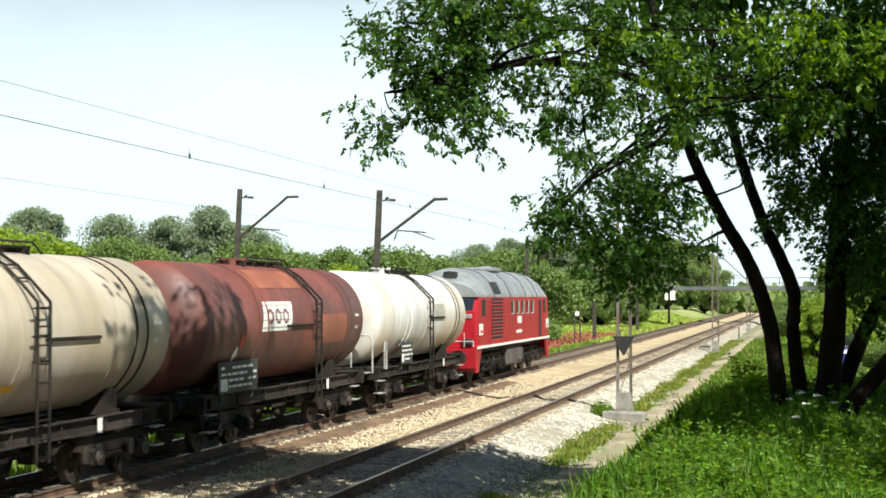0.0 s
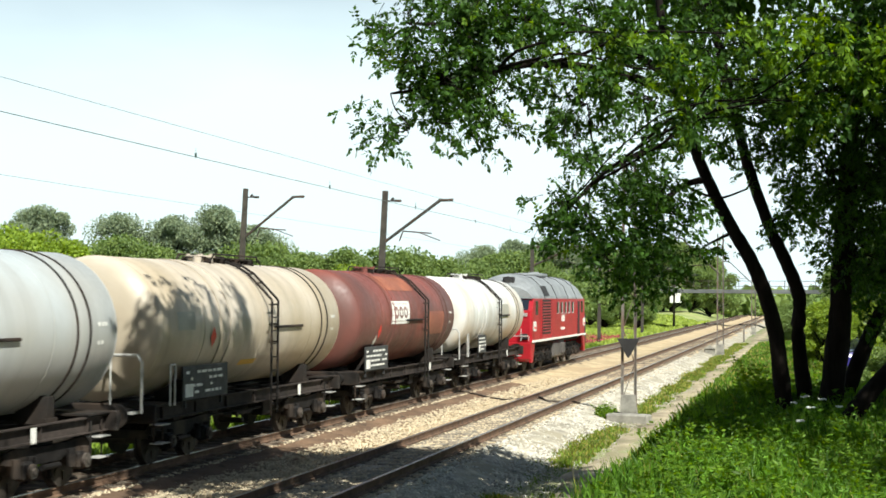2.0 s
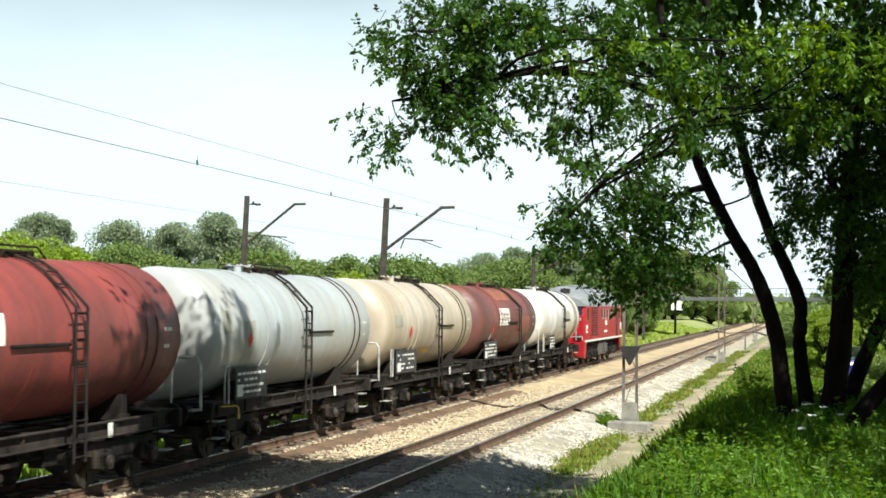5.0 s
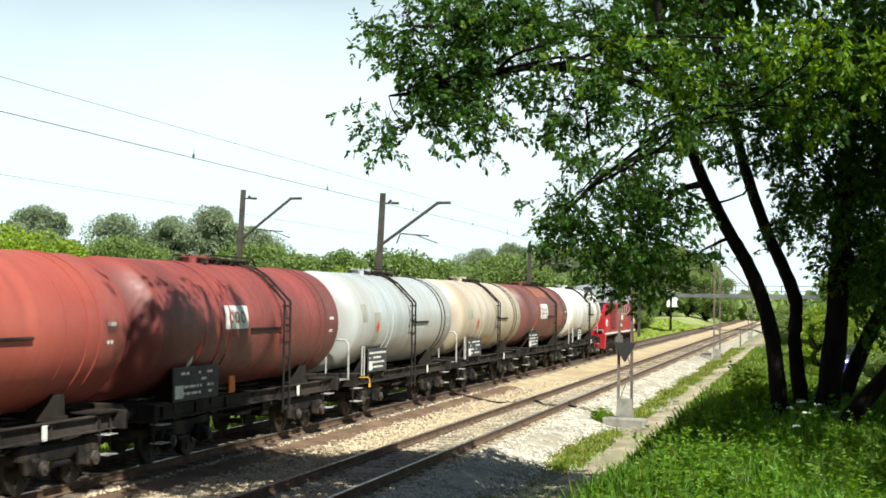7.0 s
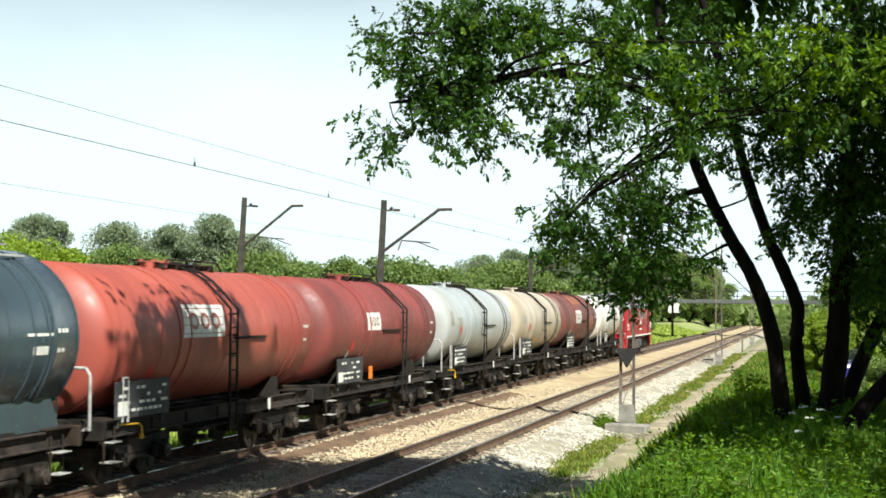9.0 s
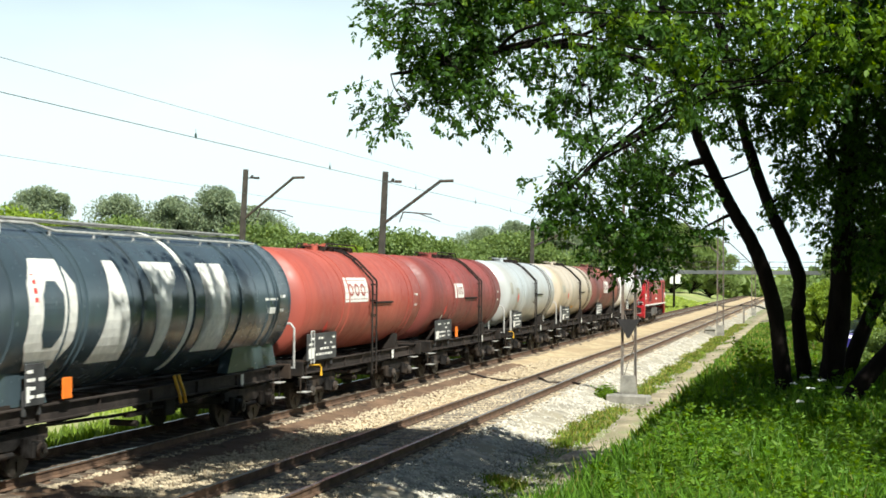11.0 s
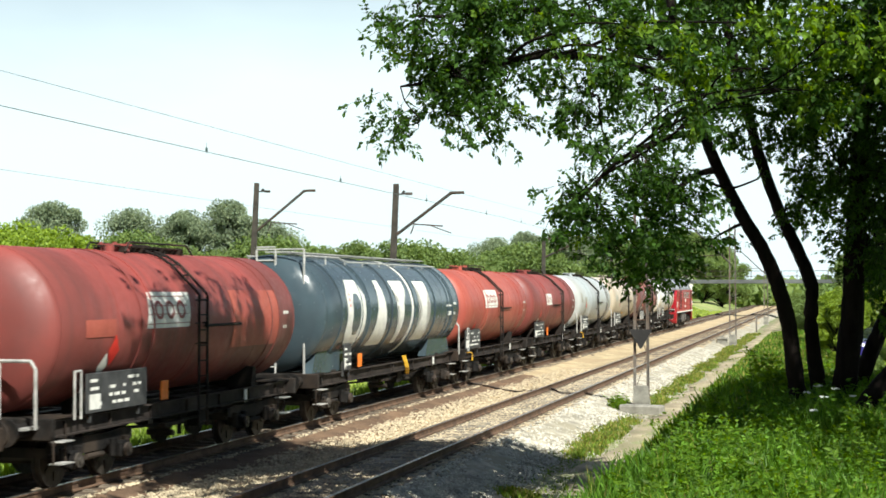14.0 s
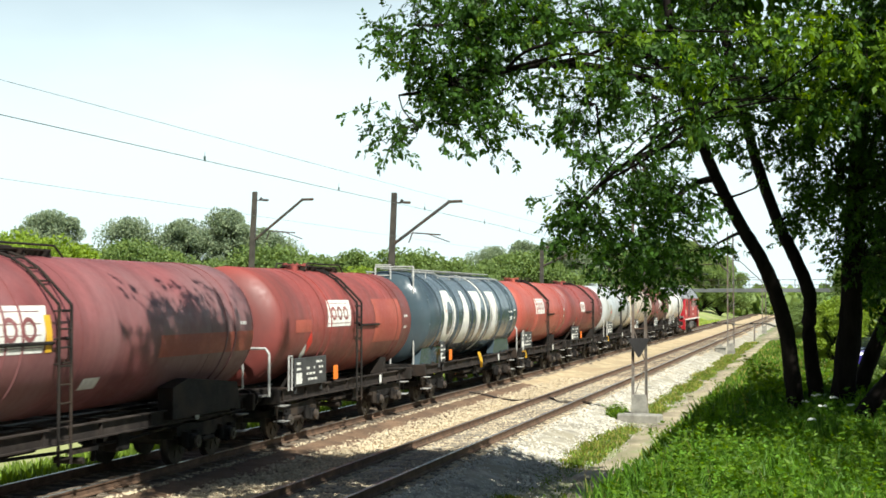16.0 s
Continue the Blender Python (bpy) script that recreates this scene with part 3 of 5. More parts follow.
        box(bm, .006, plate_len * .17, .26, 1.287, plate_y - plate_len * .37, 1.40)
        part("plate_marking", bm, WHITE_MARK, pl, "rows of white marking bars")["kind"] = "stuff"
    if orange_tag:
        bm = B()
        box(bm, .03, .32, .36, 1.28, plate_y + plate_len / 2 + .75, 1.42, bevel=.01)
        part("hazard_plate", bm, ORANGE_MARK, w, "orange hazard plate")
    # name board: plain pale field with broken strokes
    if board:
        by, bw, z0, z1, slant, kind = board
        patch(bm := B(), r, zc, by, by + bw, z0, z1, slant)
        bd = part("name_board", bm, WHITE_MARK, barrel, "white painted name field")
        bm = B()
        hgt = z1 - z0
        for k in range(3):
            a0 = by + bw * (.14 + .26 * k) + slant * .5
            ca, cz, ra, rz_ = a0 + bw * .10, z0 + hgt * .5, bw * .10, hgt * .27
            for g in range(12):
                u0, u1 = math.tau * g / 12, math.tau * (g + 1) / 12
                shape_on(bm, r, zc, [(ca + ra * q * math.cos(u), cz + rz_ * q * math.sin(u)) for q, u in ((1, u0), (1, u1), (.62, u1), (.62, u0))], .012)
        if kind == "lined":
            for q in (.12, .38, .62, .88):
                patch(bm, r, zc, by + .02, by + bw - .02, z0 + hgt * q - .007, z0 + hgt * q + .007, 0, .010, 1)
        part("field_stroke", bm, P, bd)["kind"] = "stuff"
    if diamond:
        dy, dz, s, back = diamond
        if back:
            patch(bm := B(), r, zc, dy - .33, dy + .33, dz - .75, dz + .42, 0, .005)
            part("label_field", bm, material_field(paint), barrel)
        shape_on(bm := B(), r, zc, [(dy, dz - s), (dy + s * .7, dz), (dy, dz + s), (dy - s * .7, dz)], .012)
        part("hazard_diamond", bm, RED_MARK, barrel, "red hazard diamond")
        if paint not in ("beige", "silver"):
            q = s * .85
            fy, fz = dy - .24, dz - .26
            shape_on(bm := B(), r, zc, [(fy, fz - q), (fy + q * .7, fz), (fy, fz + q), (fy - q * .7, fz)], .014)
            part("white_diamond", bm, WHITE_MARK, barrel)
    for my, mz, mw, mh, mm in marks:
        patch(bm := B(), r, zc, my, my + mw, mz, mz + mh, 0, .009, max(3, int(mh / .07)))
        part("painted_mark", bm, mm, barrel)
    # small white marks near the far end
    for k, z in enumerate((zc + .10, zc - .22)):
        for a in (0, .13, .24)[:3 - k]:
            patch(bm := B() if a == 0 else bm, r, zc, th - .72 + a, th - .63 + a, z, z + .07, 0, .007, 2)
        part("painted_mark", bm, WHITE_MARK, barrel)
    # end platform hand rails and steps
    for x in (1.28, -1.28) if rails else ():
        bm = B()
        ye = -half + .24
        pipe(bm, [(x, ye, 1.1), (x, ye, 2.05), (x * .93, ye, 2.18), (x * .05, ye, 2.18)], .03, 8)
        rod(bm, (x * .5, ye, 1.1), (x * .5, ye, 2.18), .022, 8)
        box(bm, .2, .5, .04, x * .8, ye + .2, 1.1)
        part("end_rail", bm, STEEL, w, "pale steel end hand rail")
    if rails:
        bm = B()
        pipe(bm, [(1.28, -half + 1.5, 1.15), (1.28, -half + 1.5, 1.95), (1.28, -half + 1.72, 1.95), (1.28, -half + 1.72, 1.15)], .022, 8)
        part("grab_hoop", bm, STEEL, w)
    for e in (-1, 1):
        bm = B()
        for k in (-.2, .2):
            rod(bm, (1.2, e * (half - 1.15) + k, .48), (1.2, e * (half - 1.15) + k, 1.1), .018, 6)
        box(bm, .08, .42, .05, 1.2, e * (half - 1.15), .80)
        st = part("step", bm, FRAME_PAINT, w)
        for z in (.47, .83):
            bm = B()
            box(bm, .26, .40, .022, 1.24, e * (half - 1.15), z, bevel=.004)
            part("tread", bm, STEEL, st, "worn pale step tread")
    if hood:
        bm = B()
        yb = half - 3.0
        loft(bm, [[(x, yb - 1.7, 1.0), (x, yb + 1.7, 1.0), (x, yb + 1.5, 1.55), (x, yb - 1.0, 1.75), (x, yb - 1.7, 1.6)] for x in (1.0, 1.32)])
        part("side_shield", bm, FRAME_PAINT, w)
    return w


FIELDS = {}


def material_field(paint):
    if paint not in FIELDS:
        FIELDS[paint] = material("label_field_" + paint, (0.36, 0.34, 0.28), 0.6, scale=2, amount=0.15)
    return FIELDS[paint]


def slate_wagon():
    """The long grey tank wagon with four big white shapes on its side."""
    r, zc, half, th = 1.47, 2.72, 7.8, 6.85
    w = tank_wagon("long slate grey tank wagon with large white painted shapes", "slate", 15.6, 13.7, r, zc, ladder=None, rails=False, plate_y=-4.6, plate_len=.6, orange_tag=True,
                   marks=((th - 1.7, zc + .05, .9, .05, WHITE_MARK), (th - 1.5, zc - .25, .5, .14, WHITE_MARK), (-th + 1.9, zc + .15, .10, .45, RED_MARK), (-th + 1.75, zc - .25, .25, .22, WHITE_MARK)))
    barrel = [c for c in w.children if c.name.startswith("barrel")][0]
    for y in (-5.6, -3.2, -1.05, 1.3, 3.75, 6.0):
        band(bm := B(), r + .002, y, zc, -170, 170, .07, .03, 48)
        part("strap", bm, PAINTS["slate"], barrel, "dark strap round the barrel")
    band(bm := B(), r + .004, 1.08, zc, 2, 150, .20, .006, 40)
    part("white_band", bm, WHITE_MARK, barrel, "white painted band")
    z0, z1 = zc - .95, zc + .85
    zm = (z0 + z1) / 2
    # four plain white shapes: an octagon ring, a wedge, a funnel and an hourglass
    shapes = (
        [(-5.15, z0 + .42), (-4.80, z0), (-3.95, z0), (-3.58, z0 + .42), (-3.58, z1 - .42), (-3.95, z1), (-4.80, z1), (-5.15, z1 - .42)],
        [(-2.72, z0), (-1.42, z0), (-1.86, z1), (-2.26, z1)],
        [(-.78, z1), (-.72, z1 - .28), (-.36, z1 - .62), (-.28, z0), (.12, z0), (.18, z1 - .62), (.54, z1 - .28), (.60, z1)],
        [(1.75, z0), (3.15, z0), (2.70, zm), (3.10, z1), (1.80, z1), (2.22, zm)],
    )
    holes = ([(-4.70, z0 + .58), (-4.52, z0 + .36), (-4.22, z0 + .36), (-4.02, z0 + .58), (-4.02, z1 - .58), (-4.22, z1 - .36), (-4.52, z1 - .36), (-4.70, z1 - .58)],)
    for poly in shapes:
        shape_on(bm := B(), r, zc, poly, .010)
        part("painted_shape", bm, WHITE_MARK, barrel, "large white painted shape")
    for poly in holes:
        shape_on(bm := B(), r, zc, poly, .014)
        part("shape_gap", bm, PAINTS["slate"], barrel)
    bm = B()
    zt = zc + r
    for s in (-.75, .75):
        zz = zc + r * math.cos(math.asin(.75 / r)) + .10
        pipe(bm, [(s, -th + .3, zz + .08), (s, -th + 3, zz + .08), (s, -th + 3.8, zz - .02), (s, th - .6, zz - .02)], .025, 6)
        for y in np.arange(-th + .4, th - .5, 1.6):
            rod(bm, (s, y, zz - .15), (s, y, zz + (.07 if y < -th + 3 else -.02)), .02, 6)
    part("top_rail", bm, STEEL, w, "pale rail along the barrel top")
    bm = B()
    for k in range(5):
        box(bm, .1, 2 * th - 1.0, .03, -.3 + .15 * k, 0, zt + .08)
    part("walkway", bm, STEEL, w)
    bm = B()
    ye = -half + .75
    for x in (-.3, .2, .95):
        rod(bm, (x, ye, 1.2), (x, ye, zt + .12), .028, 8)
    for z in np.arange(1.4, zt + .2, .33):
        rod(bm, (-.3, ye, z), (.2, ye, z), .02, 6)
    rod(bm, (-.3, ye, zt + .12), (.95, ye, zt + .12), .025, 8)
    rod(bm, (.95, ye, zt + .12), (.75, -th + .4, zt + .1), .025, 8)
    part("end_ladder", bm, STEEL, w, "pale steel end ladder")
    for e in (-1, 1):
        bm = B()
        yb = e * (half - 2.4)
        loft(bm, [[(x, yb - 1.5, 1.2), (x, yb + 1.5, 1.2), (x, yb + 1.2, 1.75), (x, yb - 1.2, 1.75)] for x in (.85, 1.1)])
        part("saddle_plate", bm, PAINTS["slate"], w)
    bm = B()
    for k in (0, .22):
        pipe(bm, [(1.2, .9 + k, 1.35), (1.3, .95 + k, 1.0), (1.25, 1.15 + k, .8)], .03, 6)
    part("outlet_hose", bm, YELLOW_MARK, w, "orange outlet hose")
    return w


AXLES = []


def locomotive():
    """Six-axle diesel locomotive, red with a grey rounded roof; origin at mid-length on the rails."""
    w = thing("diesel_locomotive", Matrix.Identity(4), "red six-axle diesel locomotive with grey roof hauling tank wagons", "locomotive")
    hb, hw = 7.95, 1.475
    z0, zg = 1.36, 3.28
    bm = B()
    secs = []
    for y, sh, top in ((-hb, .12, zg - .55), (-hb + .12, .03, zg - .50), (-hb + .45, 0, zg), (hb - .45, 0, zg), (hb - .12, .03, zg - .50), (hb, .12, zg - .55)):
        x = hw - sh
        secs.append([(-x, y, z0), (x, y, z0), (x, y, top), (-x, y, top)])
    loft(bm, secs)
    body = part("body_shell", bm, LOCO_RED, w, "bright red riveted body side")
    bm = B()
    for z in (1.75, 2.28):
        box(bm, .012, 2 * hb - 1.2, .03, hw + .004, 0, z)
    for y in (-5.9, -4.2, -3.0, 5.0, 5.9):
        box(bm, .012, .03, 1.85, hw + .004, y, 2.3)
    part("panel_ribs", bm, LOCO_RED, body)
    # roof
    prof = [(-hw, zg), (-hw + .02, zg + .12), (-1.22, zg + .62), (-.85, zg + .95), (-.4, zg + 1.10), (0, zg + 1.14), (.4, zg + 1.10), (.85, zg + .95), (1.22, zg + .62), (hw - .02, zg + .12), (hw, zg)]
    bm = B()
    secs = []
    for y, k, drop in ((-hb + .30, .50, .0), (-hb + .5, .62, 0), (-hb + 1.3, .90, 0), (-hb + 2.1, 1, 0), (hb - 2.1, 1, 0), (hb - 1.3, .9, 0), (hb - .5, .62, 0), (hb - .30, .50, 0)):
        secs.append([(x * (0.96 if k < .8 else 1), y, zg + (z - zg) * k) for x, z in prof])
    loft(bm, secs)
    roof = part("roof", bm, LOCO_GREY, w, "weathered light grey rounded roof")
    for y in (-4.9, -1.6, 1.9, 4.6):
        bm = B()
        pts = [(x * 1.006, y, zg + (z - zg) * 1.006) for x, z in prof]
        pipe(bm, pts, .018, 5)
        part("roof_seam", bm, DARK, roof)
    bm = B()
    loft(bm, [[(1.25, y, zg + .60), (1.485, y, zg + .14), (1.47, y, zg + .13), (1.23, y, zg + .58)] for y in (-4.75, -3.5)])
    part("roof_grille", bm, DARK, roof, "dark roof intake grille")
    bm = B()
    box(bm, 1.3, 2.2, .16, 0, -.5, zg + 1.16, bevel=.04)
    rod(bm, (0, .2, zg + 1.1), (0, .2, zg + 1.32), .28, 18)
    part("exhaust_hatch", bm, LOCO_GREY, roof)
    for e in (-1, 1):
        bm = B()
        box(bm, .5, .35, .30, .25, e * (hb - .75), zg + .82, bevel=.03)
        rod(bm, (.25, e * (hb - .60), zg + .82), (.25, e * (hb - .5), zg + .82), .17, 18)
        part("top_headlight", bm, DARK, roof)
    # ends: windscreens, nose, aprons
    for e in (-1, 1):
        bm = B()
        for s in (-1, 1):
            loft(bm, [[(s * .10, e * (hb + .01), zg - .62), (s * 1.25, e * (hb - .02), zg - .62), (s * 1.28, e * (hb - .30), zg - .05), (s * .10, e * (hb - .30), zg - .05)],
                      [(s * .10, e * (hb - .05), zg - .62), (s * 1.25, e * (hb - .08), zg - .62), (s * 1.28, e * (hb - .36), zg - .05), (s * .10, e * (hb - .36), zg - .05)]])
        cab = part("windscreen", bm, GLASS_DARK, w, "dark cab windscreen")
        bm = B()
        for z, t in ((zg - .68, .07), (zg - .76, .05)):
            box(bm, 2.5, .06, t, 0, e * (hb + .02), z)
        part("windscreen_trim", bm, STEEL, cab)
        bm = B()
        loft(bm, [[(x, e * (hb - .05), .48), (x, e * (hb + .18), .62), (x, e * (hb + .22), 1.30), (x, e * (hb - .05), 1.36)] for x in (-1.42, 1.42)])
        loft(bm, [[(x, e * (hb - .9), 1.36), (x, e * (hb + .1), 1.36), (x, e * (hb + .1), .45), (x, e * (hb - .35), .45)] for x in (1.36, 1.44)])
        loft(bm, [[(x, e * (hb - .9), 1.36), (x, e * (hb + .1), 1.36), (x, e * (hb + .1), .45), (x, e * (hb - .35), .45)] for x in (-1.44, -1.36)])
        part("apron", bm, LOCO_RED, w, "red buffer apron")
        for s in (-1, 1):
            bm = B()
            rod(bm, (s * .875, e * (hb + .15), 1.06), (s * .875, e * (hb + .55), 1.06), .12, 12)
            rod(bm, (s * .875, e * (hb + .55), 1.06), (s * .875, e * (hb + .62), 1.06), .24, 20)
            part("buffer", bm, RUNNING, w)
            bm = B()
            box(bm, .34, .14, .28, s * 1.1, e * (hb + .04), 1.58, bevel=.03)
            part("tail_light", bm, DARK, w)
            bm = B()
            pipe(bm, [(s * 1.35, e * (hb + .2), 1.42), (s * 1.35, e * (hb + .2), 1.62), (s * .5, e * (hb + .22), 1.62)], .022, 6)
            rod(bm, (s * 1.0, e * (hb + .2), 1.4), (s * 1.0, e * (hb + .2), 1.95), .02, 6)
            part("hand_rail", bm, STEEL, w, "white hand rail")
        for z in (2.05,):
            bm = B()
            box(bm, .02, .62, .42, hw + .012, e * (hb - .55), z)
            part("number_panel", bm, WHITE_MARK, body, "white side panel")
            bm = B()
            box(bm, .006, .40, .10, hw + .026, e * (hb - .55), z - .08)
            part("panel_bars", bm, RED_MARK, body)
    bm = B()
    box(bm, .03, 2 * hb + .1, .10, hw + .01, 0, z0 + .02)
    box(bm, .03, 2 * hb + .1, .10, -hw - .01, 0, z0 + .02)
    part("waist_line", bm, WHITE_MARK, w, "dirty white line along the sill")
    # side louvres
    bm = B()
    box(bm, .02, 2.2, 1.6, hw + .004, -4.35, 2.44)
    lv = part("louvre_panel", bm, DARK, body, "dark louvred intake")
    for k in range(11):
        bm = B()
        box(bm, .05, 2.1, .035, hw + .02, -4.35, 1.76 + k * .135, ry=25)
        part("slat", bm, LOCO_RED, lv)
    # small windows and doors
    for k in range(5):
        bm = B()
        box(bm, .02, .42, .52, hw + .004, -1.2 + 1.15 * k, 2.86, bevel=.008)
        wd = part("window", bm, GLASS_DARK, body)
        bm = B()
        box(bm, .03, .07, .58, hw + .012, -1.2 + 1.15 * k + .26, 2.84)
        box(bm, .03, .46, .04, hw + .012, -1.2 + 1.15 * k, 2.57)
        part("window_frame", bm, STEEL, wd)
    for y, wd in ((5.45, .6), (-5.6, .10)):
        bm = B()
        box(bm, .03, wd, 1.75, hw + .004, y, 2.28)
        part("door", bm, DARK if wd > .3 else LOCO_RED, body, "dark open doorway" if wd > .3 else "")
    for y in (-6.9, 6.6):
        bm = B()
        box(bm, .02, .55, .62, hw + .004, y, 2.86, bevel=.008)
        part("cab_window", bm, GLASS_DARK, body)
    for y, l, z, h in ((.4, .9, 2.32, .30), (.3, 1.3, 1.82, .13)):
        bm = B()
        for k in range(3):
            box(bm, .012, l * .27, h, hw + .008, y + (k - 1) * l * .34, z)
        part("painted_mark", bm, WHITE_MARK, body)
    # running gear
    bm = B()
    box(bm, 2.3, 2 * hb - 1.2, .2, 0, 0, 1.24)
    part("underframe", bm, RUNNING, w)
    bm = B()
    box(bm, 2.7, 3.2, .75, 0, 0, .82, bevel=.08)
    box(bm, .12, .9, .5, 1.38, .9, .85, bevel=.02)
    part("fuel_tank", bm, material("fuel_tank_paint", (0.11, 0.10, 0.095), 0.6, scale=2, amount=.35), w, "grey fuel tank")
    for e in (-1, 1):
        yc = e * 4.3
        bm = B()
        for s in (-1, 1):
            x = s * 1.08
            box(bm, .12, 5.2, .24, x, yc, .92, bevel=.02)
            for k in (-2.1, 0, 2.1):
                box(bm, .26, .42, .40, x + s * .08, yc + k, .53, bevel=.05)
                rod(bm, (x + s * .2, yc + k, .53), (x + s * .28, yc + k, .53), .14, 14)
                for q in (-.42, .42):
                    rod(bm, (x + s * .08, yc + k + q, .48), (x + s * .08, yc + k + q, .92), .11, 10)
                    box(bm, .2, .22, .08, x + s * .08, yc + k + q, .46)
                rod(bm, (x + s * .1, yc + k + .9, .7), (x + s * .1, yc + k + 1.25, .7), .12, 10)
            pipe(bm, [(x + s * .16, yc - 2.5, .75), (x + s * .16, yc + 2.5, .75)], .04, 6)
        bg = part("bogie", bm, RUNNING, w, "black three-axle bogie")
        for k in (-2.1, 0, 2.1):
            AXLES.append((wheelset(bg, yc + k, .525), w))
    for e in (-1, 1):
        for z in (.5, .85):
            bm = B()
            box(bm, .25, .4, .03, 1.38, e * 6.6, z)
            part("step", bm, RUNNING, w)
    return w


# ---------------------------------------------------------------- line side
def concrete_mast(x, y, h, lean, reach, z_arm, label):
    m = thing("catenary_mast", pose(x, y, -0.9, 0, lean, 0), label, "catenary mast", "overhead line masts")
    bm = B()
    loft(bm, [[(-a, -b, z), (a, -b, z), (a, b, z), (-a, b, z)] for z, a, b in ((0, .16, .13), (h + .9, .11, .09))])
    part("post", bm, MAST_CONCRETE, m, "weathered concrete post")
    zt = h + .9
    arm = B()
    rod(arm, (.1, 0, z_arm + .9), (reach - .6, 0, zt - .35), .07, 8)
    rod(arm, (reach - .65, 0, zt - .34), (reach, 0, zt - .30), .065, 8)
    a = part("cantilever", arm, IRON, m, "dark steel cantilever arm")
    bm = B()
    zs = z_arm + 1.4
    rod(bm, (.9, 0, zs), (reach - .9, 0, zs - .05), .03, 6)
    rod(bm, (reach - 1.6, 0, zs), (reach - .5, 0, zs - .35), .022, 6)
    rod(bm, (.75, 0, zs - .45), (.9, 0, zs), .03, 6)
    part("registration_arm", bm, IRON, a)
    bm = B()
    rod(bm, (0, 0, zt - .45), (.62, 0, zt - .42), .03, 6)
    rod(bm, (.45, 0, zt - .42), (.75, 0, zt - .42), .06, 10)
    rod(bm, (.3, 0, zt - .42), (.4, 0, zt - .30), .065, 8)
    part("insulator", bm, IRON, m)
    return m


def lattice_mast(x, y, h, label, sign=False, arm=0.0, base=True):
    m = thing("lattice_mast", pose(x, y, -0.75), label, "catenary mast", "lattice masts beside the near track")
    wd = .19
    for s in (-1, 1):
        bm = B()
        box(bm, .075, .05, h, s * wd * .98, 0, h / 2 + .5, ry=-s * .25)
        box(bm, .02, .09, h, s * wd * .98 + s * .04, 0, h / 2 + .5, ry=-s * .25)
        part("leg", bm, LATTICE, m)
    bm = B()
    k = 0
    z = .9
    while z < h:
        rod(bm, (-wd, .04 * (-1) ** k, z), (wd, .04 * (-1) ** k, z + .0), .016, 5)
        rod(bm, (-wd * (-1) ** k, .04, z), (wd * (-1) ** k, .04, z + 1.1), .014, 5)
        z += 1.1
        k += 1
    part("lacing", bm, LATTICE, m)
    if base:
        bm = B()
        loft(bm, [[(-a, -a * .7, z), (a, -a * .7, z), (a, a * .7, z), (-a, a * .7, z)] for z, a in ((0, .30), (1.02, .22))])
        part("footing", bm, CONCRETE, m, "tapered concrete footing")
    if sign:
        bm = B()
        loft(bm, [[(-.36, yy, 2.80), (.36, yy, 2.80), (.03, yy, 2.20), (-.03, yy, 2.20)] for yy in (-.16, -.13)])
        part("sign_plate", bm, DARK, m, "black inverted triangle sign")
    if arm:
        bm = B()
        rod(bm, (-.1, 0, h - 2.2), (-arm, 0, h + .2), .05, 8)
        rod(bm, (-.6, 0, h - 1.6), (-arm - .2, 0, h - 1.7), .03, 6)
        rod(bm, (-arm, 0, h + .2), (-arm - .7, 0, h + .25), .05, 8)
        part("cantilever", bm, IRON, m)
    return m


def wire(pts, r, name, label):
    m = thing(name, Matrix.Identity(4), label, "overhead wire", "overhead wires", "structure")
    bm = B()
    pipe(bm, pts, r, 5)
    part("strand", bm, WIRE, m)
    return m


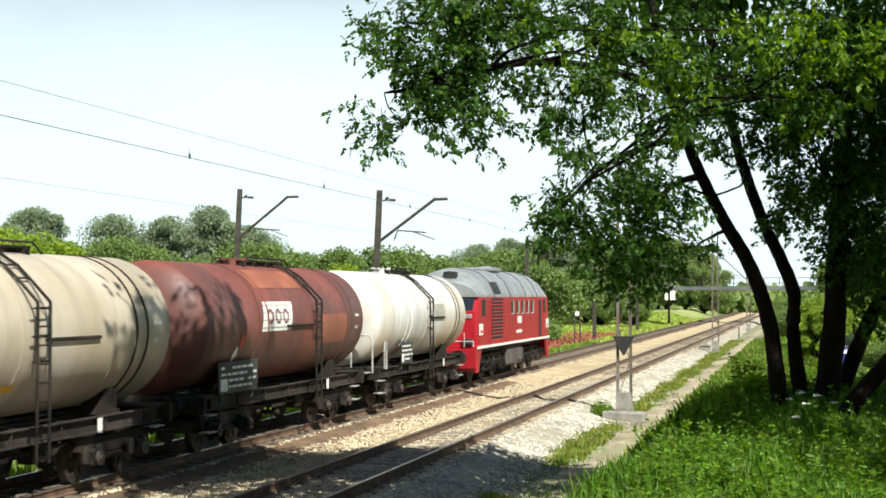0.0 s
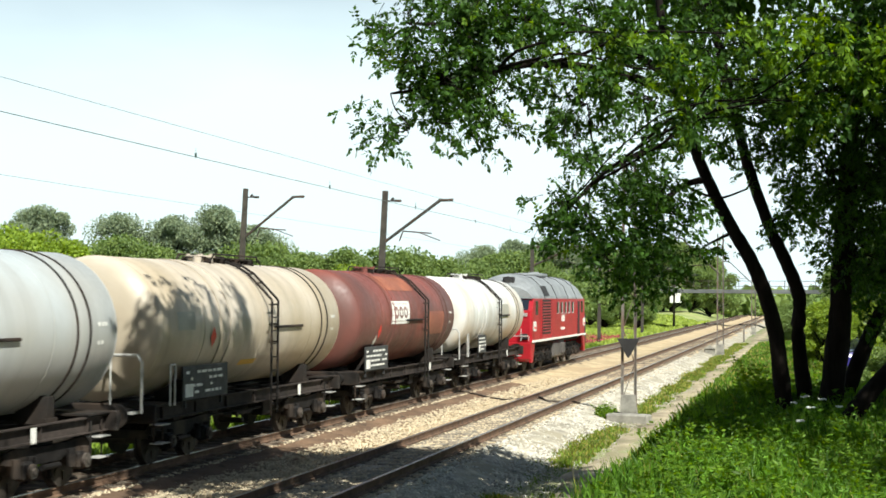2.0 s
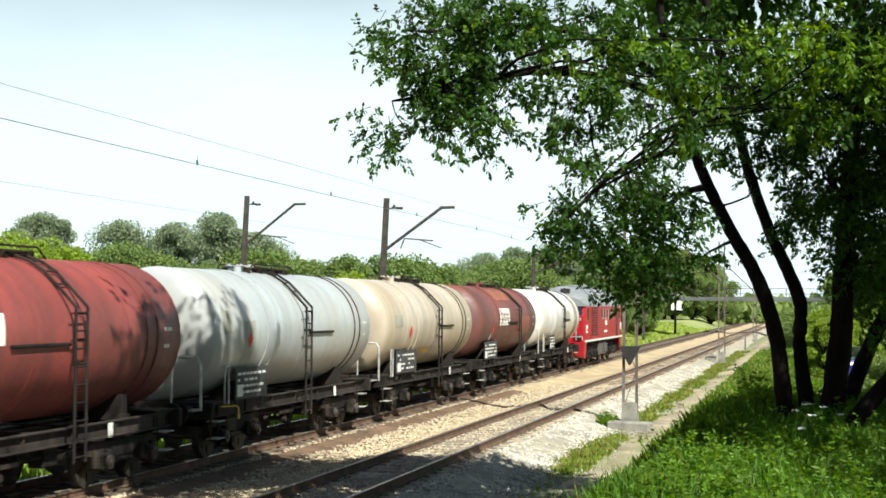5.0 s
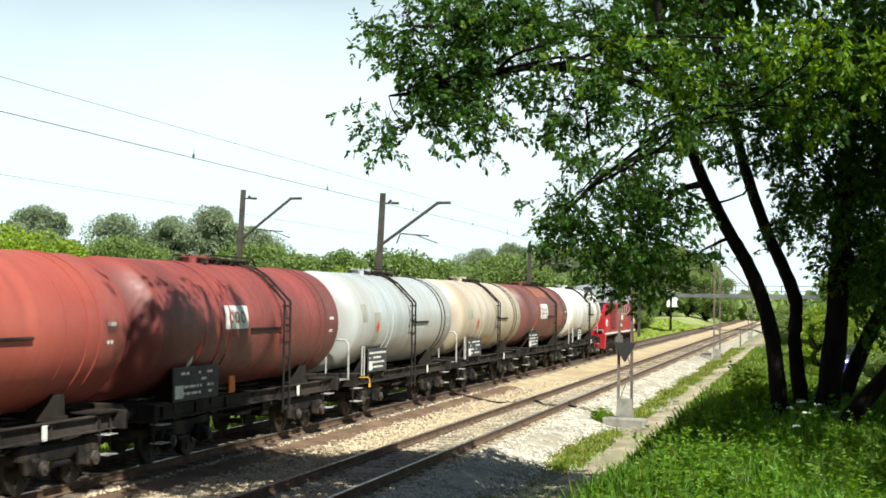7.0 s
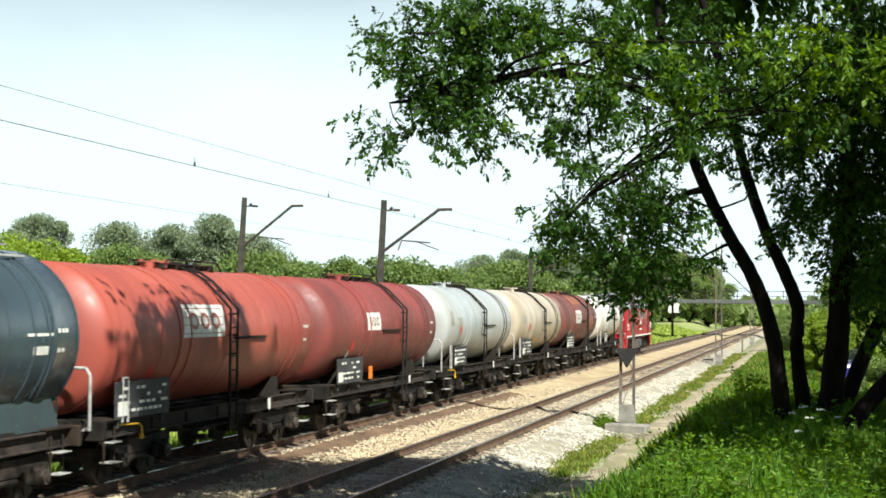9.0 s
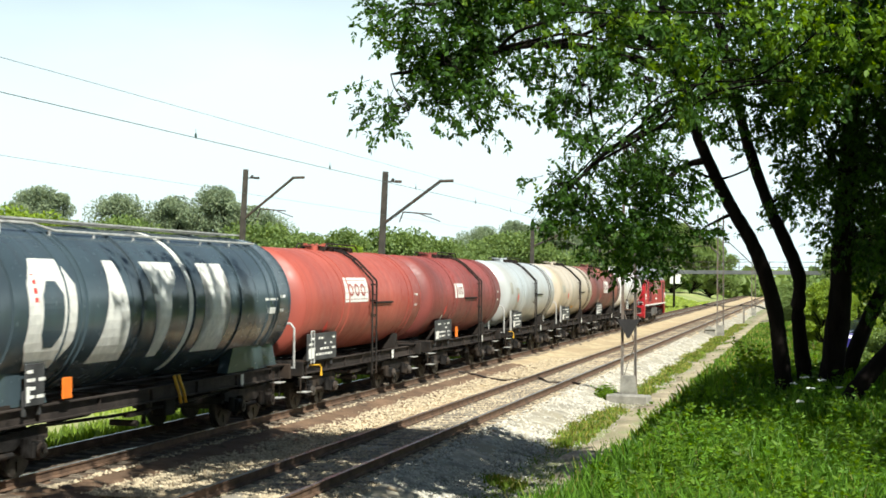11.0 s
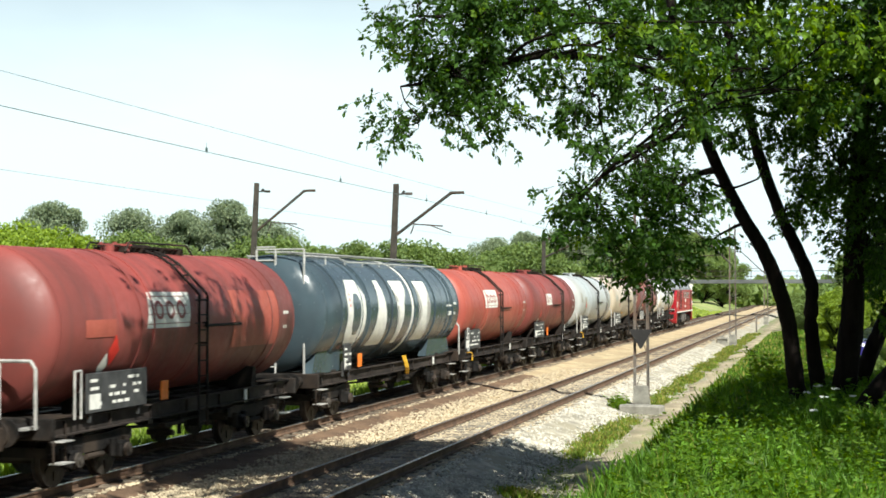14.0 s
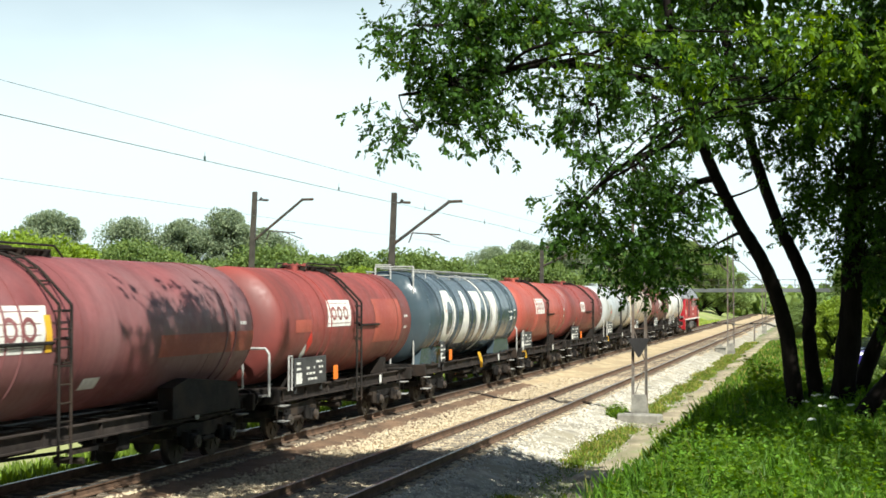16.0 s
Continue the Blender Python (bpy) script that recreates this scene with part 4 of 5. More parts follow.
def build_lineside():
    concrete_mast(-18.5, 62.3, 8.0, 2.4, 3.1, 5.75, "leaning concrete mast with a steel cantilever arm beyond the far track")
    concrete_mast(-28.6, 71.0, 8.85, 2.6, 3.2, 6.35, "second leaning concrete mast further back with a shorter arm")
    concrete_mast(-18.0, 97.0, 7.1, 0.5, 3.4, 5.5, "distant concrete mast with a cantilever arm beyond the far track")
    lattice_mast(-5.5, 46.6, 7.9, "two-legged lattice mast with a black triangle sign on a concrete footing", True)
    b = thing("cable_trough", pose(-5.5, 45.8, -0.66), "weathered concrete slab in front of the mast footing", "concrete slab")
    bm = B()
    box(bm, 1.35, .5, .50, .12, -.2, .16, rz=-10, bevel=.05)
    part("slab", bm, CONCRETE, b)
    lattice_mast(-5.75, 101, 8.0, "tall rusty lattice mast beside the near track with an arm", False, 2.6)
    b = thing("signal_box", pose(-6.4, 100, -0.6), "small pale box at the foot of the lattice mast", "equipment box")
    bm = B()
    box(bm, .7, .6, .6, 0, 0, .3, bevel=.05)
    loft(bm, [[(-.42, yy, .6), (.42, yy, .6), (0, yy, .85)] for yy in (-.36, .36)])
    part("housing", bm, CONCRETE, b)
    lattice_mast(-5.8, 165, 8.0, "distant lattice mast beside the near track", False, 2.6)
    for x, y, h in ((-18.0, 130, 7), (-18.0, 165, 7), (-18.0, 205, 7)):
        concrete_mast(x, y, h, 0.5, 3.2, 5.4, "far concrete mast in line along the track")
    # posts in the meadow
    for x, y in ((-18.4, 84), (-18.0, 120)):
        m = thing("marker_posts", pose(x, y, -0.9), "pair of short dark posts with a pale plate in the meadow", "post pair", "meadow posts")
        for s in (-.22, .22):
            bm = B()
            box(bm, .11, .11, 3.0, s, 0, 1.5)
            part("post", bm, IRON, m)
        bm = B()
        box(bm, .34, .04, .34, 0, -.08, 2.8)
        part("plate", bm, WHITE_MARK, m)
    m = thing("kilometre_post", pose(-5.6, 135, -0.6), "slim grey post beside the path", "post")
    bm = B()
    box(bm, .14, .14, 1.6, 0, 0, .8)
    part("post", bm, LATTICE, m)
    # earthing cable from the mast across both tracks
    c = thing("earthing_cable", Matrix.Identity(4), "dark earthing cable lying across the ballast to the rails", "cable")
    bm = B()
    pipe(bm, [tuple(p) for p in smooth_line([(-5.7, 46.4, -.30), (-6.7, 47.6, -.25), (-7.6, 48.6, -.14), (-8.4, 48.9, -.19), (-9.1, 50.6, -.14), (-9.9, 49.9, -.21), (-10.9, 51.4, -.27), (-11.8, 52.4, -.20), (-12.5, 52.8, -.13)], 4)], .035, 6)
    part("strand", bm, IRON, c)
    # overhead wires
    def sag(x, z, y0, y1, s, n=10):
        return [(x, y0 + (y1 - y0) * i / n, z - s * 4 * (i / n) * (1 - i / n)) for i in range(n + 1)]
    for i, (y0, y1) in enumerate(((-2, 62.3), (62.3, 97), (97, 130), (130, 205))):
        wire(sag(FAR_X, 6.45, y0, y1, .12 if i else .05), .008, "messenger_wire", "thin overhead messenger wire above the far track")
        wire(sag(FAR_X, 5.35, y0, y1, .02), .0035, "contact_wire", "thin contact wire above the far track")
        m = thing("dropper_wires", Matrix.Identity(4), "short dropper wires with clamps on the overhead line", "overhead wire", kind="stuff")
        bm = B()
        for y in np.arange(y0 + 4, y1 - 2, 9.5):
            rod(bm, (FAR_X, y, 6.36), (FAR_X, y, 6.60), .006, 4)
            box(bm, .03, .06, .09, FAR_X, y, 6.45)
        part("droppers", bm, WIRE, m)
    wire(sag(NEAR_X, 5.65, -2, 46.6, .02) + sag(NEAR_X, 5.65, 46.6, 101, .02)[1:], .003, "contact_wire", "thin contact wire above the near track")


# ---------------------------------------------------------------- distance
def build_distance():
    m = thing("road_bridge", pose(-9, 205, 0), "grey concrete road bridge over the tracks", "bridge", kind="structure")
    bm = B()
    box(bm, 46, 8, .5, 7, 0, 4.4)
    part("deck", bm, BRIDGE_CONCRETE, m)
    for x in (-15.5, 7.5, 22):
        bm = B()
        box(bm, 1.0, 5, 6.5, x, 0, .6)
        part("pier", bm, BRIDGE_CONCRETE, m)
    for k in range(24):
        bm = B()
        rod(bm, (-16 + 2 * k, -3.8, 4.6), (-16 + 2 * k, -3.8, 5.8), .05, 5)
        part("railing_post", bm, IRON, m)
    bm = B()
    for z in (5.1, 5.8):
        rod(bm, (-16, -3.8, z), (30, -3.8, z), .04, 5)
    part("railing", bm, IRON, m)
    h = thing("house", pose(-25.6, 296, 2.2), "small white rendered house half hidden by trees", "house")
    bm = B()
    box(bm, 2.0, 4, 3.6, 0, 0, 2.2)
    wl = part("wall", bm, WHITE_MARK, h)
    bm = B()
    loft(bm, [[(-1.2, yy, 4.0), (1.2, yy, 4.0), (0, yy, 4.9)] for yy in (-2.2, 2.2)])
    part("roof", bm, SLEEPER, h)
    for x in (-1.1, 1.1):
        bm = B()
        box(bm, .6, .06, .9, x * .6, -2.02, 2.9)
        part("window", bm, GLASS_DARK, wl)


def parked_car(x, y, turn):
    c = thing("parked_car", pose(x, y, float(height(x, y)) + .02, 0, 0, turn), "dark violet-blue car parked beyond the trees", "car")
    paint = material("car_paint", (0.05, 0.04, 0.22), .3, scale=2, amount=.1)
    bm = B()
    loft(bm, [[(px, -.82, .32), (px, .82, .32), (px, .86, .7), (px, .78, zz), (px, -.78, zz), (px, -.86, .7)] for px, zz in ((-2.0, .72), (-1.9, .86), (-1.0, .95), (1.1, .92), (1.9, .84), (2.05, .66))])
    part("body", bm, paint, c)
    bm = B()
    loft(bm, [[(px, -w_, .9), (px, w_, .9), (px * .8, w_ * .8, zz), (px * .8, -w_ * .8, zz)] for px, w_, zz in ((-1.7, .74, 1.0), (-1.2, .74, 1.4), (.3, .74, 1.42), (1.0, .74, .98))])
    part("cabin", bm, GLASS_DARK, c)
    for px in (-1.25, 1.3):
        for sy in (-1, 1):
            bm = B()
            rod(bm, (px, sy * .70, .31), (px, sy * .86, .31), .31, 18)
            wl = part("wheel", bm, DARK, c)
            bm = B()
            rod(bm, (px, sy * .855, .31), (px, sy * .87, .31), .19, 14)
            part("rim", bm, STEEL, wl)




# ---------------------------------------------------------------- plants
def leaf_mesh(pts, dirs, size, rng, shape=0):
    """Leaves as folded lozenges (two quads) at pts, pointing along dirs; returns verts and faces."""
    n = len(pts)
    d = dirs / np.linalg.norm(dirs, axis=1, keepdims=True)
    s = rng.normal(size=(n, 3))
    s -= (s * d).sum(1, keepdims=True) * d
    s /= np.linalg.norm(s, axis=1, keepdims=True)
    u = np.cross(d, s)
    L = size * rng.uniform(0.6, 1.3, (n, 1))
    W = L * (0.30, 0.5, 0.19)[shape]
    v = np.stack([pts, pts + d * L * .45 + s * W + u * W * .3, pts + d * L, pts + d * L * .45 - s * W + u * W * .3], 1)
    k = 4 * np.arange(n)[:, None]
    f = np.concatenate([k + [0, 1, 2], k + [0, 2, 3]], 1).reshape(-1, 3)
    return v.reshape(-1, 3), f


def tri_object(name, V, F, mat, parent=None):
    me = bpy.data.meshes.new(name)
    me.vertices.add(len(V))
    me.vertices.foreach_set("co", np.asarray(V, np.float32).ravel())
    me.loops.add(len(F) * 3)
    me.loops.foreach_set("vertex_index", np.asarray(F, np.int32).ravel())
    me.polygons.add(len(F))
    me.polygons.foreach_set("loop_start", np.arange(0, len(F) * 3, 3, dtype=np.int32))
    me.polygons.foreach_set("loop_total", np.full(len(F), 3, dtype=np.int32))
    me.materials.append(mat)
    me.update(calc_edges=True)
    me.validate()
    ob = new(name, me)
    if parent:
        ob.parent = parent
    return ob


def limb(bm, pts, r0, r1, n=9):
    """A tapered branch along pts with uneven girth."""
    pts = [Vector(p) for p in pts]
    rings = []
    for i, p in enumerate(pts):
        d = (pts[min(i + 1, len(pts) - 1)] - pts[max(i - 1, 0)]).normalized()
        q = d.to_track_quat("Z", "Y").to_matrix()
        t = i / (len(pts) - 1)
        r = r0 + (r1 - r0) * t
        rings.append([p + q @ Vector((math.cos(2 * math.pi * k / n), math.sin(2 * math.pi * k / n), 0)) * r * (1 + .10 * math.sin(3 * k + i * 1.7)) for k in range(n)])
    loft(bm, rings)
    return bm


def smooth_line(pts, n=4):
    """Rounds a polyline."""
    P = np.array(pts, float)
    out = []
    for i in range(len(P) - 1):
        a, b, c, d = P[max(i - 1, 0)], P[i], P[i + 1], P[min(i + 2, len(P) - 1)]
        for k in range(n):
            t = k / n
            out.append(0.5 * ((2 * b) + (c - a) * t + (2 * a - 5 * b + 4 * c - d) * t * t + (3 * b - a - 3 * c + d) * t ** 3))
    out.append(P[-1])
    return out


CROWN = [
    ((1.00, 18.30, 5.20), (0.5, 0.8, 0.6), 1.6), ((0.80, 18.90, 3.60), (0.35, 0.5, 0.45), 1.0), ((1.05, 17.60, 6.30), (0.5, 0.8, 0.6), 1.6),
    ((-3.71, 14.43, 6.02), (0.36, 0.9, 0.35), 0.75),
    ((-3.60, 14.47, 5.50), (0.46, 0.9, 0.30), 0.85),
    ((-3.93, 14.36, 5.39), (0.22, 0.4, 0.22), 0.35),
    ((-3.97, 14.37, 5.76), (0.26, 0.4, 0.23), 0.35),
    ((-3.28, 14.74, 5.85), (0.61, 0.9, 0.47), 1.0),
    ((-3.30, 15.12, 5.37), (0.57, 0.9, 0.27), 0.75),
    ((-2.71, 15.22, 5.86), (0.69, 0.9, 0.54), 1.15),
    ((-2.41, 15.62, 5.33), (0.58, 0.9, 0.40), 0.95),
    ((-3.96, 14.16, 4.96), (0.17, 0.4, 0.07), 0.16),
    ((-3.52, 14.50, 5.07), (0.35, 0.4, 0.08), 0.2),
    ((-3.96, 14.36, 6.19), (0.23, 0.4, 0.14), 0.2),
    ((-2.25, 15.34, 4.25), (0.37, 0.9, 0.33), 0.75),
    ((-2.53, 15.07, 4.16), (0.21, 0.4, 0.13), 0.25),
    ((-1.82, 15.74, 4.64), (0.53, 0.9, 0.44), 0.95),
    ((-1.73, 16.03, 4.01), (0.52, 0.9, 0.36), 0.95),
    ((-2.05, 15.40, 3.78), (0.39, 0.9, 0.23), 0.65),
    ((-1.43, 16.41, 4.30), (0.44, 0.9, 0.55), 0.75),
    ((-1.62, 16.08, 3.55), (0.46, 0.9, 0.16), 0.5),
    ((-1.83, 16.45, 6.12), (0.79, 0.9, 0.60), 1.3),
    ((-0.81, 17.21, 6.27), (0.82, 0.9, 0.59), 1.4),
    ((0.15, 17.45, 6.21), (0.78, 0.9, 0.72), 1.8),
    ((0.71, 17.61, 5.55), (0.52, 0.9, 0.98), 1.7),
    ((-0.12, 17.72, 5.46), (0.60, 0.9, 0.40), 0.8),
    ((0.84, 19.22, 4.54), (0.39, 0.4, 0.78), 1.1),
    ((-1.07, 17.18, 5.42), (0.46, 0.9, 0.39), 0.6),
    ((-1.24, 17.70, 3.87), (0.26, 0.4, 0.20), 0.2),
    ((0.15, 20.07, 4.76), (0.41, 0.4, 0.53), 0.6),
    ((-0.59, 18.33, 5.20), (0.28, 0.4, 0.28), 0.25),
    ((-3.39, 14.70, 6.38), (0.41, 0.9, 0.23), 0.7),
    ((-2.95, 15.24, 6.39), (0.57, 0.9, 0.30), 1.0),
    ((-2.37, 15.80, 6.47), (0.62, 0.9, 0.37), 1.0),
    ((-1.64, 16.42, 5.47), (0.50, 0.9, 0.38), 0.8),
    ((-0.29, 16.94, 5.82), (0.45, 0.9, 0.38), 0.7),
    ((0.52, 17.13, 6.27), (0.45, 0.9, 0.45), 0.9),
    ((0.20, 18.03, 4.81), (0.50, 0.8, 0.57), 1.2),
    ((0.67, 18.47, 4.02), (0.38, 0.8, 0.41), 1.0),
    ((-0.17, 18.98, 4.40), (0.25, 0.8, 0.32), 0.4),
    # sprays that hang forward into the sun
    ((-1.30, 13.50, 5.42), (0.18, 0.3, 0.15), 0.28), ((-1.10, 13.70, 5.06), (0.15, 0.3, 0.18), 0.16),
    ((0.06, 13.50, 5.51), (0.2, 0.3, 0.18), 0.3), ((-0.09, 13.80, 5.12), (0.18, 0.3, 0.16), 0.26),
    ((-0.64, 13.70, 5.75), (0.45, 0.4, 0.12), 0.25), ((-1.84, 13.70, 5.80), (0.45, 0.4, 0.1), 0.2),
    ((0.45, 13.80, 5.35), (0.22, 0.4, 0.35), 0.5), ((-0.43, 15.30, 5.55), (0.4, 0.5, 0.2), 0.35),
    ((-1.05, 16.20, 5.55), (0.3, 0.5, 0.2), 0.25),
    ((0.55, 18.30, 5.90), (1.0, 0.9, 1.0), 2.2), ((0.85, 18.00, 4.60), (0.5, 0.8, 0.9), 1.3),
    ]
# the high crown, above what is seen, that throws the dappled shade on the train and the near track
HIGH = [((-3.6, 14.2, 11.6), (1.3, 1.5, 0.9), 1.3), ((2.6, 13.8, 7.6), (1.5, 1.5, 0.9), 1.4), ((4.6, 13.2, 8.4), (1.5, 1.6, 1.0), 1.5), ((-3.6, 18.6, 14.0), (1.3, 2.6, 1.2), 2.6), ((-2.2, 18.7, 15.4), (1.5, 2.0, 0.9), 2.0),
        ((3.4, 15.8, 6.6), (1.3, 1.8, 1.2), 1.8), ((3.0, 16.2, 8.6), (1.8, 2.0, 1.3), 1.2), ((4.6, 14.6, 9.8), (2.0, 2.2, 1.5), 1.5),
        ((-4.0, 19.4, 13.0), (1.5, 2.5, 1.3), 3.0), ((-2.6, 18.0, 14.8), (1.7, 1.9, 1.1), 2.6), ((-2.6, 20.6, 15.2), (1.7, 1.8, 1.2), 2.6),
        ((-0.4, 19.6, 13.2), (2.2, 3.0, 1.8), 3.4), ((0.8, 23.4, 12.0), (2.0, 2.0, 1.6), 2.8), ((1.4, 20.2, 15.0), (2.0, 1.9, 1.5), 2.6),
        ((-0.8, 18.8, 16.8), (2.0, 2.4, 1.0), 2.4), ((0.0, 20.8, 10.0), (2.4, 3.0, 1.5), 3.2), ((0.4, 17.6, 10.8), (2.2, 2.2, 1.5), 2.4),
        ((-2.0, 22.6, 12.6), (1.6, 1.2, 1.3), 2.4), ((-2.4, 18.6, 10.4), (1.8, 2.6, 1.3), 2.8), ((-1.6, 22.2, 9.0), (1.6, 1.8, 1.0), 2.0), ((0.8, 24.2, 9.8), (1.6, 1.4, 1.1), 1.8)]
TRUNKS = [
    ([(-0.27, 17.99, 2.0), (-0.29, 17.99, 2.19), (-0.37, 17.95, 2.88), (-0.51, 17.9, 3.41), (-0.68, 17.84, 3.81), (-0.91, 17.77, 4.21), (-1.17, 17.69, 4.75), (-1.35, 17.63, 5.22), (-1.52, 17.57, 5.82), (-1.65, 17.52, 6.43), (-1.74, 17.47, 7.1), (-1.9, 17.3, 9.5), (-2.0, 17.2, 12)], .105, .03),
    ([(-0.03, 18.88, 1.9), (-0.04, 18.88, 2.13), (-0.12, 18.84, 2.86), (-0.11, 18.82, 3.35), (-0.29, 18.76, 3.83), (-0.48, 18.7, 4.25), (-0.73, 18.62, 4.99), (-0.89, 18.55, 5.66), (-1.04, 18.5, 6.29), (-1.21, 18.43, 6.99), (-1.3, 18.39, 7.56), (-1.2, 18.2, 10), (-0.9, 18, 12.5)], .10, .03),
    ([(0.22, 18.65, 1.9), (0.27, 18.65, 2.09), (0.37, 18.64, 2.94), (0.40, 18.63, 3.63), (0.48, 18.61, 4.86), (0.55, 18.59, 5.89), (0.60, 18.57, 6.93), (0.57, 18.52, 7.97), (0.7, 18.3, 11), (0.9, 18, 14)], .165, .04),
    ([(0.40, 19.2, 1.9), (0.47, 19.21, 2.13), (0.72, 19.25, 2.79), (0.99, 19.3, 3.35), (1.32, 19.35, 4.05), (1.6, 19.39, 4.9), (1.82, 19.4, 6.32), (1.9, 19, 9.5)], .115, .04),
    ([(0.45, 17.15, 1.95), (0.57, 17.17, 2.14), (0.9, 17.24, 2.53), (1.35, 17.33, 3.08), (1.85, 17.43, 3.97), (2.2, 16.5, 6), (2.0, 14.5, 9), (1.6, 13.5, 12)], .11, .04),
]


# boughs that leave the trunks
BOUGHS = [
    ([(-1.49, 17.63, 5.73), (-2.09, 16.50, 5.85), (-2.76, 15.52, 5.82), (-3.41, 14.85, 5.62), (-3.85, 14.42, 5.42), (-4.10, 14.25, 5.36)], 0.060, .010),
    ([(-1.56, 17.61, 5.90), (-2.20, 16.36, 6.25), (-2.93, 15.46, 6.31), (-3.62, 14.68, 6.13), (-4.02, 14.37, 6.10)], 0.050, .010),
    ([(-1.34, 17.74, 5.19), (-1.75, 16.82, 5.01), (-2.14, 15.91, 4.68), (-2.44, 15.44, 4.29), (-2.68, 15.08, 4.09)], 0.045, .010),
    ([(-1.18, 17.79, 4.74), (-1.45, 17.01, 4.57), (-1.75, 16.23, 4.11), (-2.11, 15.64, 3.78), (-2.37, 15.37, 3.63)], 0.045, .010),
    ([(-0.88, 18.76, 5.61), (-0.59, 18.32, 5.44), (-0.12, 18.02, 5.57), (0.40, 17.73, 5.78)], 0.035, .010),
    ([(-1.36, 17.75, 4.62), (-1.03, 17.63, 4.50), (-0.72, 17.91, 4.62)], 0.020, .010),
]


def big_tree():
    rng = np.random.default_rng(11)
    t = thing("maple_tree", pose(0.1, 18.4, 2.0), "large leafy tree with several dark leaning trunks on the grass bank", "tree")
    off = np.array((0.1, 18.4, 2.0))
    nodes = []
    for pts, r0, r1 in TRUNKS:
        line = [p - off for p in smooth_line(pts, 4)]
        bm = limb(B(), line, r0, r1, 12)
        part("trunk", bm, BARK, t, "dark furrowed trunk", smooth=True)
        nodes += [(p, r0 + (r1 - r0) * i / len(line)) for i, p in enumerate(line) if p[2] > 1.2]
    for pts, r0, r1 in BOUGHS:
        line = [p - off for p in smooth_line(pts, 5)]
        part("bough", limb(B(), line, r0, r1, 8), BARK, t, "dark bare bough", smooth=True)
        nodes += [(p, r0 + (r1 - r0) * i / len(line)) for i, p in enumerate(line)]
    N = np.array([p for p, _ in nodes])
    R = np.array([r for _, r in nodes])
    V, F, cnt = [], [], 0
    VS, FS, sunny = [], [], 0
    TA, TB, TR = [], [], []
    for (c, rad, dens), high in [(x, False) for x in CROWN] + [(x, True) for x in HIGH]:
        c, rad = np.array(c) - off, np.array(rad)
        # a limb from the nearest lower trunk point to the clump
        cost = np.linalg.norm(N - c, axis=1) + 1.0 * np.maximum(0, N[:, 2] - c[2] - .3)
        j = int(np.argmin(cost))
        a = N[j]
        mid = (a + c) / 2 + np.array((0, 0, (.18 if high else .06) * np.linalg.norm(c - a)))
        line = smooth_line([a, (a + mid) / 2 + rng.normal(size=3) * .06, mid, (mid + c) / 2 + rng.normal(size=3) * .1, c], 3)
        part("limb", limb(B(), line, min(R[j] * .6, .03), .006, 6), BARK, t)
        k = int(((72 if c[0] > .3 else 52 if c[0] < -2.4 and c[2] > 3.3 else 50 if c[2] < 2.1 else 66) if not high else 95 if c[0] > 2 else 105 if c[2] < 11.5 else 88) * dens)
        knots = []
        for _ in range(max(3, int((13 if not high else 10) * dens))):
            q = rng.normal(size=3)
            knots.append(q / np.linalg.norm(q) * rng.random() ** .4)
        for _ in range(k):
            q = knots[int(rng.integers(len(knots)))]
            p = c + q * rad + rng.normal(size=3) * (.10 if not high else .40)
            # short drooping twig with leaves
            ln = rng.uniform(.20, .42) if not high else rng.uniform(.6, 1.3)
            d = q * np.array((1, 1, .3)) * (1 if not high else .35) + rng.normal(size=3) * (.45 if not high else .3) + np.array((0, 0, -.35 if not high else -.8))
            d /= np.linalg.norm(d)
            if rng.random() < .4 and not high:
                s = line[min(len(line) - 1, int(len(line) * rng.uniform(.55, 1)))]
                TA.append(s), TB.append(p), TR.append(.005)
            TA.append(p), TB.append(p + d * ln), TR.append(.004)
            if high:
                m = int(rng.integers(14, 24))
                pts = p + d * ln * rng.random((m, 1)) + rng.normal(size=(m, 3)) * .07
                v, f = leaf_mesh(pts, d * .8 + rng.normal(size=(m, 3)) * .4 + np.array((0, 0, -.5)), .20, rng, 0)
            else:
                # pinnate leaves of five pointed leaflets
                m = int(rng.integers(5, 9))
                stalk = d * .5 + rng.normal(size=(m, 3)) * .7 + np.array((0, 0, -.35))
                stalk /= np.linalg.norm(stalk, axis=1, keepdims=True)
                foot = p + d * ln * np.linspace(.15, 1, m)[:, None]
                size = .072 if c[1] < -4.2 and c[0] > -2.2 else .062
                up = np.cross(stalk, rng.normal(size=(m, 3)))
                up /= np.linalg.norm(up, axis=1, keepdims=True) + 1e-9
                pts = np.concatenate([foot + stalk * g for g in (.095, .075, .075, .04, .04)])
                dirs = np.concatenate([stalk, stalk * .6 + up * .8, stalk * .6 - up * .8, stalk * .45 + up * .9, stalk * .45 - up * .9]) + np.array((0, 0, -.35))
                v, f = leaf_mesh(pts, dirs, size, rng, 0)
                # forward sprays take lighter leaves, sunlight put in as colour
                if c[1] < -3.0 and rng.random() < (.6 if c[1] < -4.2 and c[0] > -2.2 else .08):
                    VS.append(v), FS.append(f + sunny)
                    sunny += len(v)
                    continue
            V.append(v), F.append(f + cnt)
            cnt += len(v)
